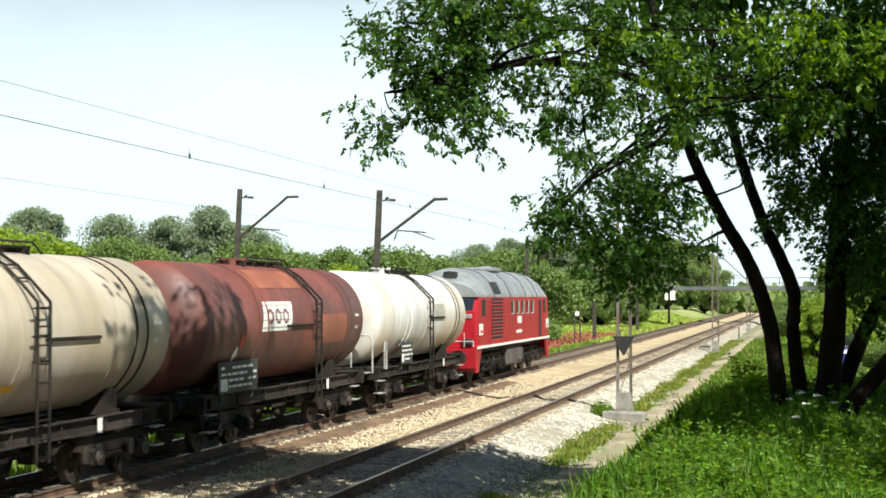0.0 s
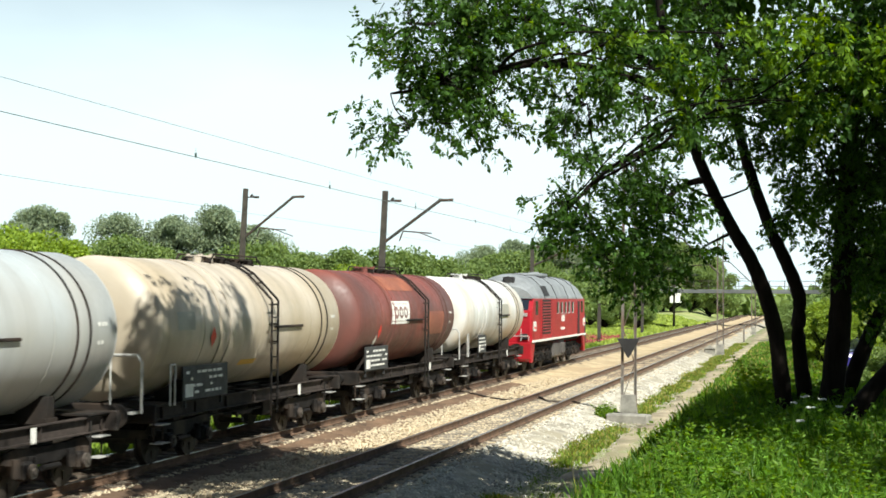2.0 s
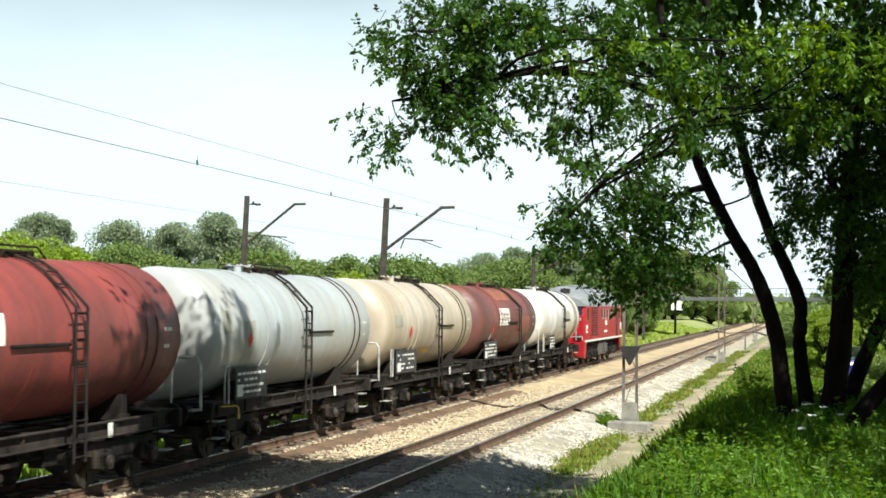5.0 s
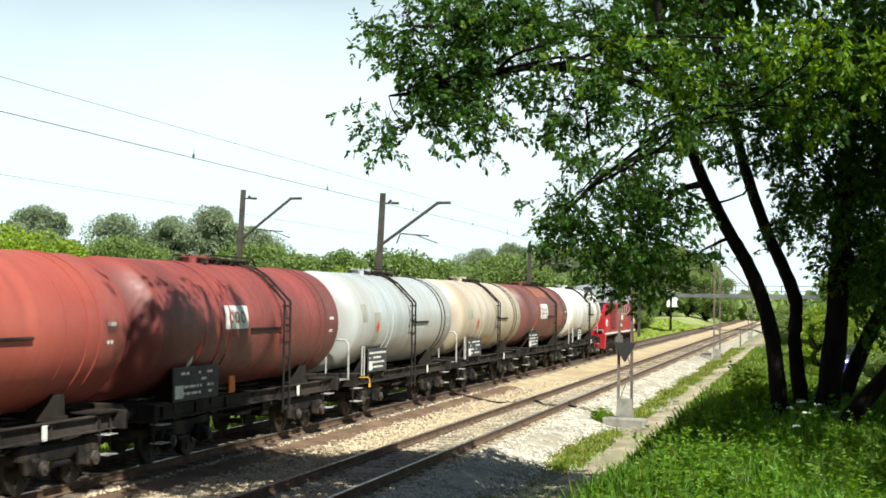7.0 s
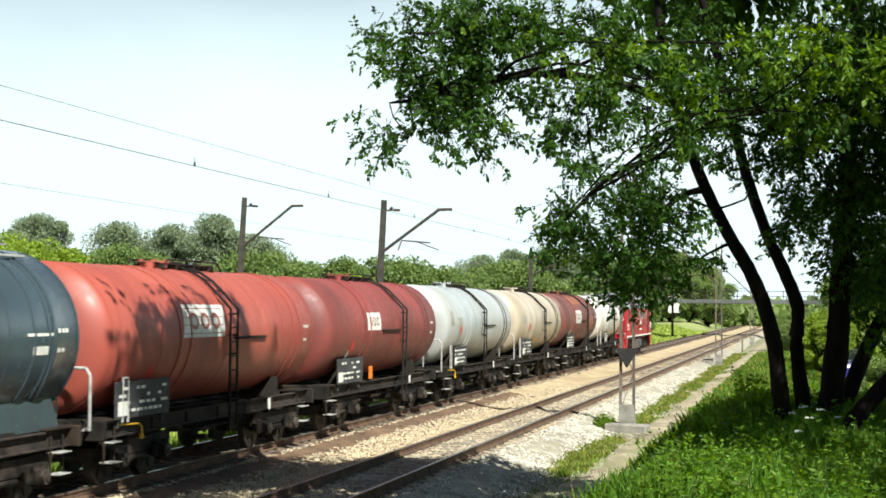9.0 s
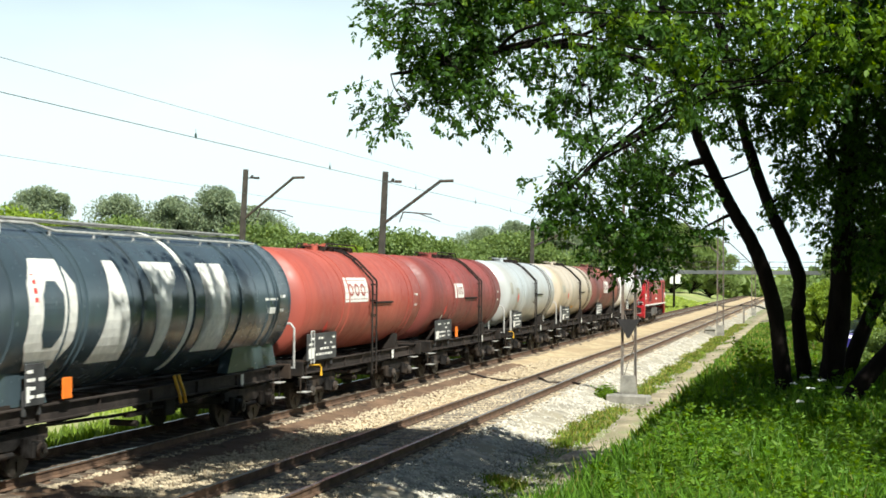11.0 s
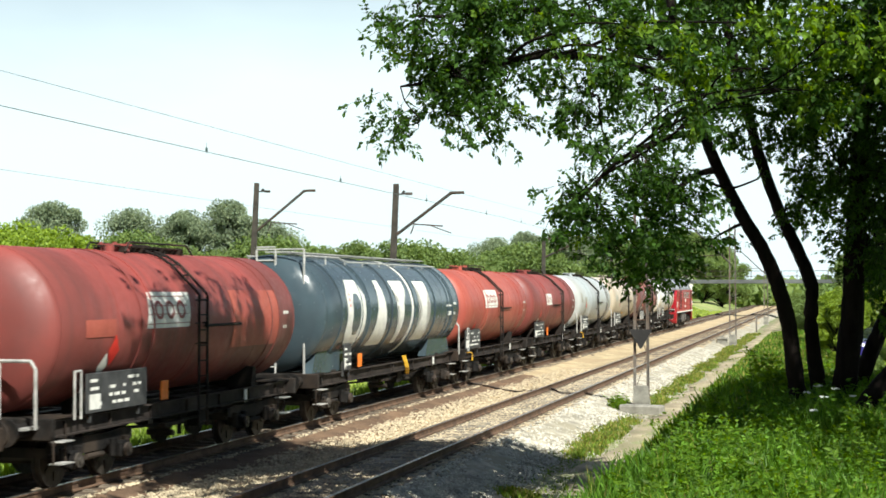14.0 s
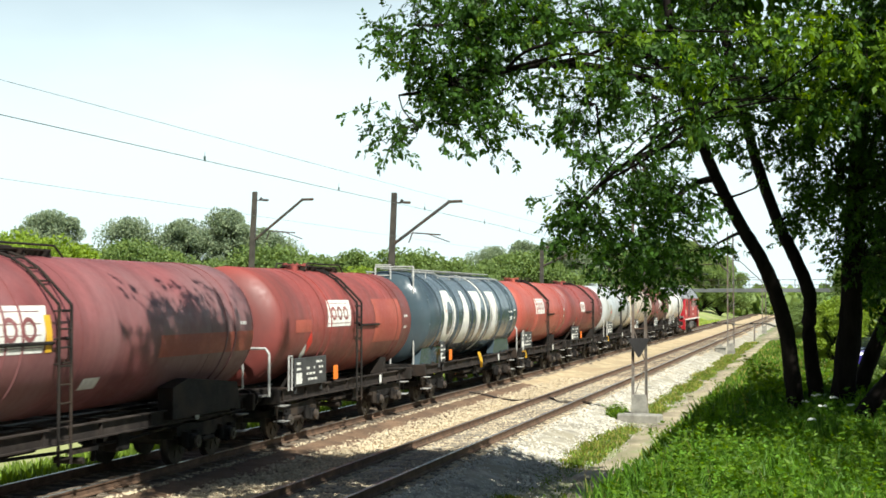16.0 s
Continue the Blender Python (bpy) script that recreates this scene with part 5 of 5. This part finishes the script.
    # upright shoots along the top of the tree
    for i in range(26):
        p = np.array((rng.uniform(-3.7, -2.3), 16.1 + 5.4 * (i + rng.uniform(-.3, .3)) / 26, 0)) - off
        p[2] = 15.4 - off[2] + (p[0] + off[0] + 3) * 1.58 + rng.normal() * .25
        ln = rng.uniform(.9, 2.3)
        d = np.array((rng.normal() * .14, rng.normal() * .14, 1))
        TA.append(p), TB.append(p + d * ln), TR.append(.012)
        m = int(75 * ln)
        tt = rng.random((m, 1)) ** 1.2
        pts = p + d * ln * tt + rng.normal(size=(m, 3)) * (.085 * (1.15 - tt))
        v, f = leaf_mesh(pts, d * .7 + rng.normal(size=(m, 3)) * .5, .17, rng, 0)
        V.append(v), F.append(f + cnt)
        cnt += len(v)
    TA, TB, TR = np.array(TA), np.array(TB), np.array(TR)
    d = TB - TA
    d /= np.linalg.norm(d, axis=1, keepdims=True) + 1e-9
    s1 = np.cross(d, (0.3, 0.2, 0.93))
    s1 /= np.linalg.norm(s1, axis=1, keepdims=True) + 1e-9
    s2 = np.cross(d, s1)
    ring = [(s1 * math.cos(a) + s2 * math.sin(a)) * TR[:, None] for a in (0, 2.094, 4.189)]
    tv = np.stack([TA + q for q in ring] + [TB + q * .4 for q in ring], 1).reshape(-1, 3)
    k6 = 6 * np.arange(len(TA))[:, None]
    tf = np.concatenate([k6 + [i, (i + 1) % 3, 3 + (i + 1) % 3] for i in range(3)] + [k6 + [i, 3 + (i + 1) % 3, 3 + i] for i in range(3)], 1).reshape(-1, 3)
    tri_object("twig", tv, tf, BARK, t)["kind"] = "stuff"
    ob = tri_object("foliage", np.concatenate(V), np.concatenate(F), LEAF, t)
    ob["kind"] = "stuff"
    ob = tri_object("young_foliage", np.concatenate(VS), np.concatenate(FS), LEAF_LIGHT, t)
    ob["label"], ob["kind"] = "lighter yellow-green leaves, sunlight painted in", "stuff"


def far_tree(name, label, h, spread, mat, seed, trunk=.3, clumps=16, leaf=.34, per=150, low=.25, category="tree", group=""):
    """A tapered trunk with limbs and a crown of leaf clumps with gaps."""
    rng = np.random.default_rng(seed)
    t = thing(name, Matrix.Identity(4), label, category, group)
    bm = B()
    limb(bm, [(0, 0, -.3), (.1, 0, h * .3), (-.1, .1, h * .6), (.05, 0, h * .9)], trunk, .04, 7)
    V, F, cnt = [], [], 0
    for i in range(clumps):
        a, zz = rng.uniform(0, 6.283), rng.uniform(low, .97)
        prof = math.sin(math.pi * min(1, .18 + .82 * (zz - low) / (1 - low))) ** .6
        rr = spread * prof * rng.uniform(.15, 1.0) ** .6 * (1 + .28 * math.sin(2 * a + 7 * zz + seed) + .18 * math.sin(5 * a - 11 * zz))
        c = np.array((math.cos(a) * rr, math.sin(a) * rr, zz * h))
        limb(bm, [(0, 0, max(.2, c[2] - rr * .9)), tuple(c * (.5, .5, 1) - (0, 0, rr * .2)), tuple(c)], trunk * .35, .02, 5)
        rad = np.array((1, 1, .8)) * spread * rng.uniform(.13, .34)
        q = rng.normal(size=(per, 3))
        q = q / np.linalg.norm(q, axis=1, keepdims=True) * (rng.random((per, 1)) ** .45)
        v, f = leaf_mesh(c + q * rad, q + rng.normal(size=(per, 3)) * .7, leaf, rng, 1)
        V.append(v), F.append(f + cnt)
        cnt += len(v)
    part("trunk", bm, BARK, t)
    tri_object("crown", np.concatenate(V), np.concatenate(F), mat, t)
    return t


def build_woods():
    poplar = far_tree("poplar_tree", "tall grey-green tree beyond the meadow, paled for haze", 11, 4.5, LEAF_HAZED, 21, .3, 84, .17, 640, .14, group="trees beyond the meadow")
    broad_tree = far_tree("broad_tree", "broad grey-green tree with an open crown beyond the meadow, paled for haze", 11, 5.0, LEAF_HAZED, 29, .3, 90, .17, 600, .1, group="trees beyond the meadow")
    round_tree = far_tree("round_tree", "broad green tree at the edge of the meadow", 9, 4.2, LEAF_FAR_HAZED, 22, .3, 74, .19, 580, .15, group="trees beyond the meadow")
    bush = far_tree("tall_bush", "dense green bush in the hedge behind the train", 4.6, 3.0, LEAF_FAR_HAZED, 23, .12, 52, .13, 600, .08, "bush", "hedge behind the train")
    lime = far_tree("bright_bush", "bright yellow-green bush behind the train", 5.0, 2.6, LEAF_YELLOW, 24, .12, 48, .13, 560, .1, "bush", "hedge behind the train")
    rng = random.Random(8)

    def put(src, x, y, s, z=None):
        o = copy_thing(src, pose(x, y, float(height(x, y)) if z is None else z, 0, 0, rng.uniform(0, 360)))
        o.scale = (s * rng.uniform(.9, 1.1), s * rng.uniform(.9, 1.1), s)
        return o

    for i, (x, y, s) in enumerate(TALL):
        put(broad_tree if i % 3 == 1 else poplar, x, y, s)
    for x, y, s in ROUND:
        put(round_tree, x, y, s)
    for x, y, s in BUSH:
        put(bush, x, y, s)
    for x, y, s in LIME:
        put(lime, x, y, s)
    # unseen trees added on the shady side, behind and beside the camera
    shade = far_tree("bank_tree", "unseen leafy tree added to block sky light", 11, 3.4, LEAF, 27, .22, 30, .16, 420, .3, group="trees on the bank")
    shade.matrix_basis = pose(12.5, 6.0, 1.2)
    # they block sky light; the first also shades the near grass
    for x, y, s in ((6.9, 8.3, .85), (13.5, 12.5, 1.0), (8.5, -4.5, 1.0), (-2.0, -11.0, 1.1), (4, -13, 1.1), (14, 0, 1.15), (16, 13, 1.2), (20, 17, 1.25), (12, -9, 1.15), (-8, -12, 1.1), (-3, -17, 1.2), (19, 6, 1.25), (8, -16, 1.2), (-13, -16, 1.15)):
        put(shade, x, y, s)
    for src in (poplar, broad_tree, round_tree, bush, lime):
        src.matrix_basis = pose(-130 - rng.uniform(0, 20), 120 + rng.uniform(0, 60), 1.0)
    # far woods closing the horizon
    rr = np.random.default_rng(31)
    V, F, cnt = [], [], 0
    for i in range(420):
        a = radians(rr.uniform(-30, 60))
        dist = rr.uniform(330, 420)
        c = np.array((-math.sin(a) * dist, math.cos(a) * dist, rr.uniform(-1, 2.5)))
        per = 60
        q = rr.normal(size=(per, 3))
        q = q / np.linalg.norm(q, axis=1, keepdims=True) * rr.random((per, 1)) ** .4
        v, f = leaf_mesh(c + q * np.array((7, 5, 4)), q + rr.normal(size=(per, 3)) * .7, 2.6, rr, 1)
        V.append(v), F.append(f + cnt)
        cnt += len(v)
    tagged(tri_object("far_woods", np.concatenate(V), np.concatenate(F), LEAF_FAR_HAZED), "green woods along the horizon, haze painted into the leaves", "woods", kind="stuff")


TALL = [(-66, 118, 1.02), (-60.6, 122, .97), (-56, 124, .98), (-52.9, 126, 1.07), (-49.6, 130, .86), (-41.5, 210, 1.04), (-37.5, 215, 1.08), (-45, 205, .95), (-33.5, 225, 1.02)]
ROUND = [(-63, 112, .82), (-68, 110, .8), (-36, 110, .86), (-33, 116, .84), (-31, 150, .95), (-33, 160, .95), (-36, 165, .95), (-21, 188, .7), (-24.5, 182, .8), (-27.5, 190, .85), (6.5, 62, .75), (9, 75, .9), (8, 95, .9), (10, 50, .8), (6, 130, .9), (5, 170, .9), (9, 112, .8)] + \
    [(-54 + 3.4 * i, 300 + 6 * ((i * 5) % 4), 1.35 + .25 * ((i * 3) % 5) / 4) for i in range(11)]
BUSH = [(-58 + 1.9 * i + (i % 3) * .8, 84 + 2.4 * i, 1.22 + .42 * ((i * 7) % 4) / 3) for i in range(0, 19)] + [(-48 + 2.2 * i, 118 + 4 * i, 1.5) for i in range(8)] + [(-60 + 3.3 * i, 95 + 4 * i, 1.3 + .14 * (i % 3)) for i in range(9)] + [(.4, 92, .6), (0, 112, .6), (-.4, 140, .7), (3.0, 30, .4), (2.2, 38, .4), (6.2, 58, .9), (4.2, 61, .6), (3.4, 48, .5)]
LIME = [(.6, 64, .5), (1.0, 76, .6), (2.4, 27, .30), (3.6, 52, .6), (1.9, 44, .38), (4.8, 70, .85), (2.6, 84, .6), (5.5, 40, .6), (-42.3, 73, 1.4), (-45.2, 76, 1.5), (-44.2, 79, 1.45), (-30, 95, 1.2)]


def blades(name, xr, yr, count, lo, hi, mat, label, seed, keep=None, width=.010, power=1.5):
    """Grass blades: bent narrow triangles growing from the ground."""
    rng = np.random.default_rng(seed)
    x = rng.uniform(*xr, count)
    y = yr[0] + (yr[1] - yr[0]) * rng.random(count) ** power
    if keep is not None:
        ok = keep(x, y, rng)
        x, y = x[ok], y[ok]
    n = len(x)
    z = height(x, y) - .02
    clump = .55 + .45 * np.sin(x * 2.1 + 1.3 * np.sin(y * 1.2)) * np.sin(y * 1.7 + x)
    h = rng.uniform(lo, hi, n) * (.6 + .5 * clump)
    a = rng.uniform(0, 6.283, n)
    b = rng.uniform(0, 6.283, n)
    lean = rng.uniform(.1, .55, n) * h
    w = width * rng.uniform(.6, 1.5, n) * (1 + y / 60)
    base = np.stack([x, y, z], 1)
    side = np.stack([np.cos(a), np.sin(a), 0 * a], 1) * w[:, None]
    out = np.stack([np.cos(b), np.sin(b), 0 * b], 1)
    mid = base + out * lean[:, None] * .35 + np.array((0, 0, 1)) * (h * .6)[:, None]
    tip = base + out * lean[:, None] + np.array((0, 0, 1)) * h[:, None]
    V = np.stack([base - side, base + side, mid + side * .8, mid - side * .8, tip], 1).reshape(-1, 3)
    k = 5 * np.arange(n)[:, None]
    F = np.concatenate([k + [0, 1, 2], k + [0, 2, 3], k + [3, 2, 4]], 1).reshape(-1, 3)
    return tagged(tri_object(name, V, F, mat), label, "grass", kind="stuff")


def weeds(count, xr, yr, seed, size=.085, hgt=(.15, .55)):
    """Broad-leaved weeds: stems with pairs of leaves."""
    rng = np.random.default_rng(seed)
    V, F, cnt = [], [], 0
    for _ in range(count):
        x, y = rng.uniform(*xr), rng.uniform(*yr)
        z = float(height(x, y))
        h = rng.uniform(*hgt)
        m = int(rng.integers(12, 24))
        tt = rng.uniform(.25, 1, (m, 1))
        lean = rng.normal(size=3) * (.12, .12, 0)
        p = np.array((x, y, z)) + (np.array((0, 0, h)) + lean) * tt
        d = rng.normal(size=(m, 3)) * (1, 1, .25) + (0, 0, .25)
        v, f = leaf_mesh(p, d, size * 1.45 * (1.15 - .5 * tt), rng, 2)
        V.append(v), F.append(f + cnt)
        cnt += len(v)
    return tagged(tri_object("weeds", np.concatenate(V), np.concatenate(F), LEAF_LIGHT if seed % 2 else GRASS), "broad-leaved green weeds among the grass", "weeds", kind="stuff")


def umbel(x, y, h, seed):
    rng = random.Random(seed)
    z = float(height(x, y))
    t = thing("umbel_flower", pose(x, y, z), "white umbel flower on a thin green stem", "flower", "white flowers on the bank")
    bm = B()
    rod(bm, (0, 0, 0), (.02, 0, h), .0035, 5)
    for k in range(6):
        a = k * 1.047
        rod(bm, (.02, 0, h - .08), (.02 + .05 * math.cos(a), .05 * math.sin(a), h), .003, 4)
    part("stem", bm, GRASS, t)
    bm = B()
    for k in range(14):
        a, r = rng.uniform(0, 6.3), rng.uniform(0, .045)
        bmesh.ops.create_icosphere(bm, subdivisions=1, radius=.012, matrix=pose(.02 + r * math.cos(a), r * math.sin(a), h + rng.uniform(0, .015)) @ Matrix.Diagonal((1, 1, .5, 1)))
    part("flower_head", bm, PETAL, t)


def build_plants():
    big_tree()
    build_woods()
    bank = lambda x, y, r: x > -2.08 + .146 * np.clip(y - 12, -4, 10.5) + r.normal(size=len(x)) * .08
    blades("bank_grass", (-3.2, 4.2), (8.5, 26), 130000, .12, .40, GRASS, "tall lush green grass on the bank", 41, bank, .009)
    blades("dry_grass", (-2.8, 4.2), (9, 26), 4000, .2, .42, GRASS_DRY, "pale seeding grass stems", 42, bank, .006)
    blades("slope_grass", (-4.1, 5.0), (19, 130), 75000, .12, .38, GRASS, "green grass on the slope above the path", 43, None, .014)
    blades("pale_slope_grass", (-4.1, 2.5), (24, 130), 14000, .15, .4, GRASS_DRY, "pale dry grass right of the path", 47, None, .014)
    def patches(x, y, r):
        near = ((x + 5.55 + .1 * np.sin(y * 1.9)) / .5) ** 2 + ((y - 38.5) / 4.5) ** 2 < 1 + .35 * np.sin(y * 2.7 + x * 5) + r.normal(size=len(x)) * .4
        far = (y > 47.5) & (np.abs(x + 5.6 + .16 * np.sin(y * .37)) < .34 + .26 * np.sin(y * .8 + 1.5 * np.sin(y * .23)) + r.normal(size=len(x)) * .14)
        small = np.sin(y * .9 + 2) + np.sin(y * 2.3 + x * 3) + r.normal(size=len(x)) * .3 > 1.5
        return near | far | small
    blades("verge_grass", (-6.3, -5.0), (26, 130), 52000, .05, .18, VERGE_GRASS, "patches of grass between ballast and path", 44, patches, .016)
    sparse = lambda x, y, r: r.random(len(x)) < .35 + .35 * np.sin(y * .8 + 2 * np.sin(x * 3))
    blades("worn_grass", (-6.0, -3.5), (24, 100), 22000, .03, .12, VERGE_GRASS, "short sparse grass on the worn verge", 49, sparse, .014)
    blades("verge_dry_grass", (-6.3, -5.0), (26, 130), 16000, .06, .22, GRASS_DRY, "yellowish grass between ballast and path", 48, patches, .014)
    blades("meadow_grass", (-34, -16.6), (40, 260), 70000, .15, .45, MEADOW_GRASS, "tall pale meadow grass beyond the far track", 45, None, .03, 1.1)
    blades("trackside_grass", (-19, -16.3), (20, 120), 16000, .15, .4, VERGE_GRASS, "green grass beside the far track", 46, None, .02, 1.2)
    weeds(420, (-1.5, 3.0), (9.5, 18), 51, .055, (.1, .34))
    weeds(500, (-1.4, 3.0), (10, 18), 54, .07, (.15, .45))
    weeds(420, (-1.5, 2.2), (10.2, 15.6), 61, .062, (.25, .55))
    weeds(260, (-1.3, 2.2), (11, 16.5), 62, .055, (.2, .5))
    weeds(300, (-.8, 1.8), (17.5, 21), 52, .09, (.1, .4))
    weeds(50, (-.75, -.25), (18.2, 19.4), 55, .08, (.2, .7))
    weeds(60, (-6.35, -5.95), (45.6, 46.6), 59, .10, (.2, .6))
    weeds(260, (-3.6, 1.5), (26, 60), 57, .14, (.2, .8))
    for i, (x, y, h) in enumerate(((-.15, 15.4, .62), (-.05, 15.5, .66), (.0, 15.3, .58), (.12, 15.6, .60), (.28, 15.4, .55), (-.1, 15.0, .5))):
        umbel(x, y, h, i)
    # poppies: red haze of flowers along the meadow edge
    rng = np.random.default_rng(61)
    n = 3600
    x, y = rng.uniform(-22.5, -17.6, n), rng.uniform(70, 150, n)
    p = np.stack([x, y, height(x, y) + rng.uniform(.35, .55, n)], 1)
    v, f = leaf_mesh(p, rng.normal(size=(n, 3)), .13, rng, 1)
    tagged(tri_object("poppies", v, f, material("poppy", (0.40, 0.06, 0.08), .7, amount=.2)), "reddish wild flowers in the meadow", "flowers", kind="stuff")


# ---------------------------------------------------------------- assembly
build_ground()
build_lineside()
build_distance()
parked_car(2.9, 62.0, 20)

TRAIN = [
    (locomotive(), 61.75),
    (tank_wagon("weathered white tank wagon coupled behind the locomotive", "white", board=None, ladder=.1, rail_dir=1, plate_y=-2.2, plate_len=1.3, marks=((.9, 2.55, 1.4, .5, material_field("white")),)), None),
    (tank_wagon("dark brown tank wagon with a pale name field", "brown", ladder=1.35, rails=False, rail_dir=-1, plate_y=-3.5, marks=((1.9, 2.1, 2.1, .75, BROWN_PATCH), (-2.3, 3.5, 3.3, .42, BROWN_PATCH)), board=(-2.4, 1.95, 2.50, 3.18, .22, "lined"), diamond=(-3.5, 2.3, .22, False)), None),
    (tank_wagon("stained beige tank wagon", "beige", ladder=.4, rail_dir=1, diamond=(-2.9, 2.45, .22, False), plate_y=-3.0, marks=((-.9, 1.78, .95, .12, YELLOW_MARK), (-4.7, 2.62, .85, .36, material_field("beige")))), None),
    (tank_wagon("grubby silver-white tank wagon", "silver", ladder=0, rail_dir=1, diamond=(-3.6, 2.5, .2, True), plate_y=-3.2, plate_len=1.9, marks=((-5.1, 2.65, .45, .5, material_field("silver")),)), None),
    (tank_wagon("dull red tank wagon with a small white name field", "red", ladder=1.25, rails=False, plate_y=-3.5, rail_dir=-1, board=(-2.3, 1.3, 2.62, 3.12, .06, "plain"), diamond=(-3.5, 2.2, .2, False), orange_tag=True), None),
    (tank_wagon("orange-red tank wagon with a white lined name field", "orange", ladder=0, rail_dir=1, board=(-2.4, 2.1, 2.64, 3.30, .18, "lined"), diamond=(-3.6, 2.0, .2, False), plate_y=-3.9), None),
    (slate_wagon(), None),
    (tank_wagon("faded red tank wagon with a slanted white name field", "red", ladder=0, rail_dir=1, marks=((1.8, 2.1, 2.7, 1.2, RED_PATCH), (-4.6, 2.5, 1.1, .3, RED_PATCH)), board=(-2.3, 1.85, 2.60, 3.27, .22, "lined"), diamond=(-3.5, 2.25, .28, False), orange_tag=True), None),
    (tank_wagon("dark maroon tank wagon with a lined name field", "maroon", 14.6, 13.0, ladder=-1.9, rail_dir=-1, board=(-4.6, 2.15, 2.45, 3.2, .25, "lined"), plate_y=None, hood=True, marks=((1.9, 2.2, 4.6, .42, RED_PATCH), (-2.35, 2.45, .2, .6, YELLOW_MARK), (-.75, 1.75, .6, .2, WHITE_MARK))), None),
]
# far ends of the barrels at the clip's start, along the track
ENDS = [None, 1.665, 1.277, 0.888, 0.502, 0.115, -0.262, -0.633, -1.112, -1.498]
SPEED = 33.0 * 0.1558


def start_of(i):
    if TRAIN[i][1] is not None:
        return TRAIN[i][1]
    tank = 13.7 if i == 7 else 13.0 if i == 9 else 10.9
    return 33.0 * ENDS[i] - 2.9 - tank / 2


build_plants()
build_bed()
build_track(FAR_X, "track_far", "far railway track with rusty rails on wooden sleepers")
build_track(NEAR_X, "track_near", "near railway track with rusty rails on wooden sleepers")


def motions():
    for i, (w, _) in enumerate(TRAIN):
        y = start_of(i)
        walk(w, [(t, pose(FAR_X, y + SPEED * t, 0)) for t in (0, 4, 8, 12, 16)])
    for ob, _ in AXLES:
        base = ob.matrix_basis.copy()
        r = base.translation.z
        step = .12
        rows = []
        for k in range(135):
            t = min(16.0, k * step)
            rows.append((t, Matrix.Translation(base.translation) @ pose(0, 0, 0, -math.degrees(SPEED * t / r), 0, 0)))
            if t >= 16.0:
                break
        walk(ob, rows)


motions()
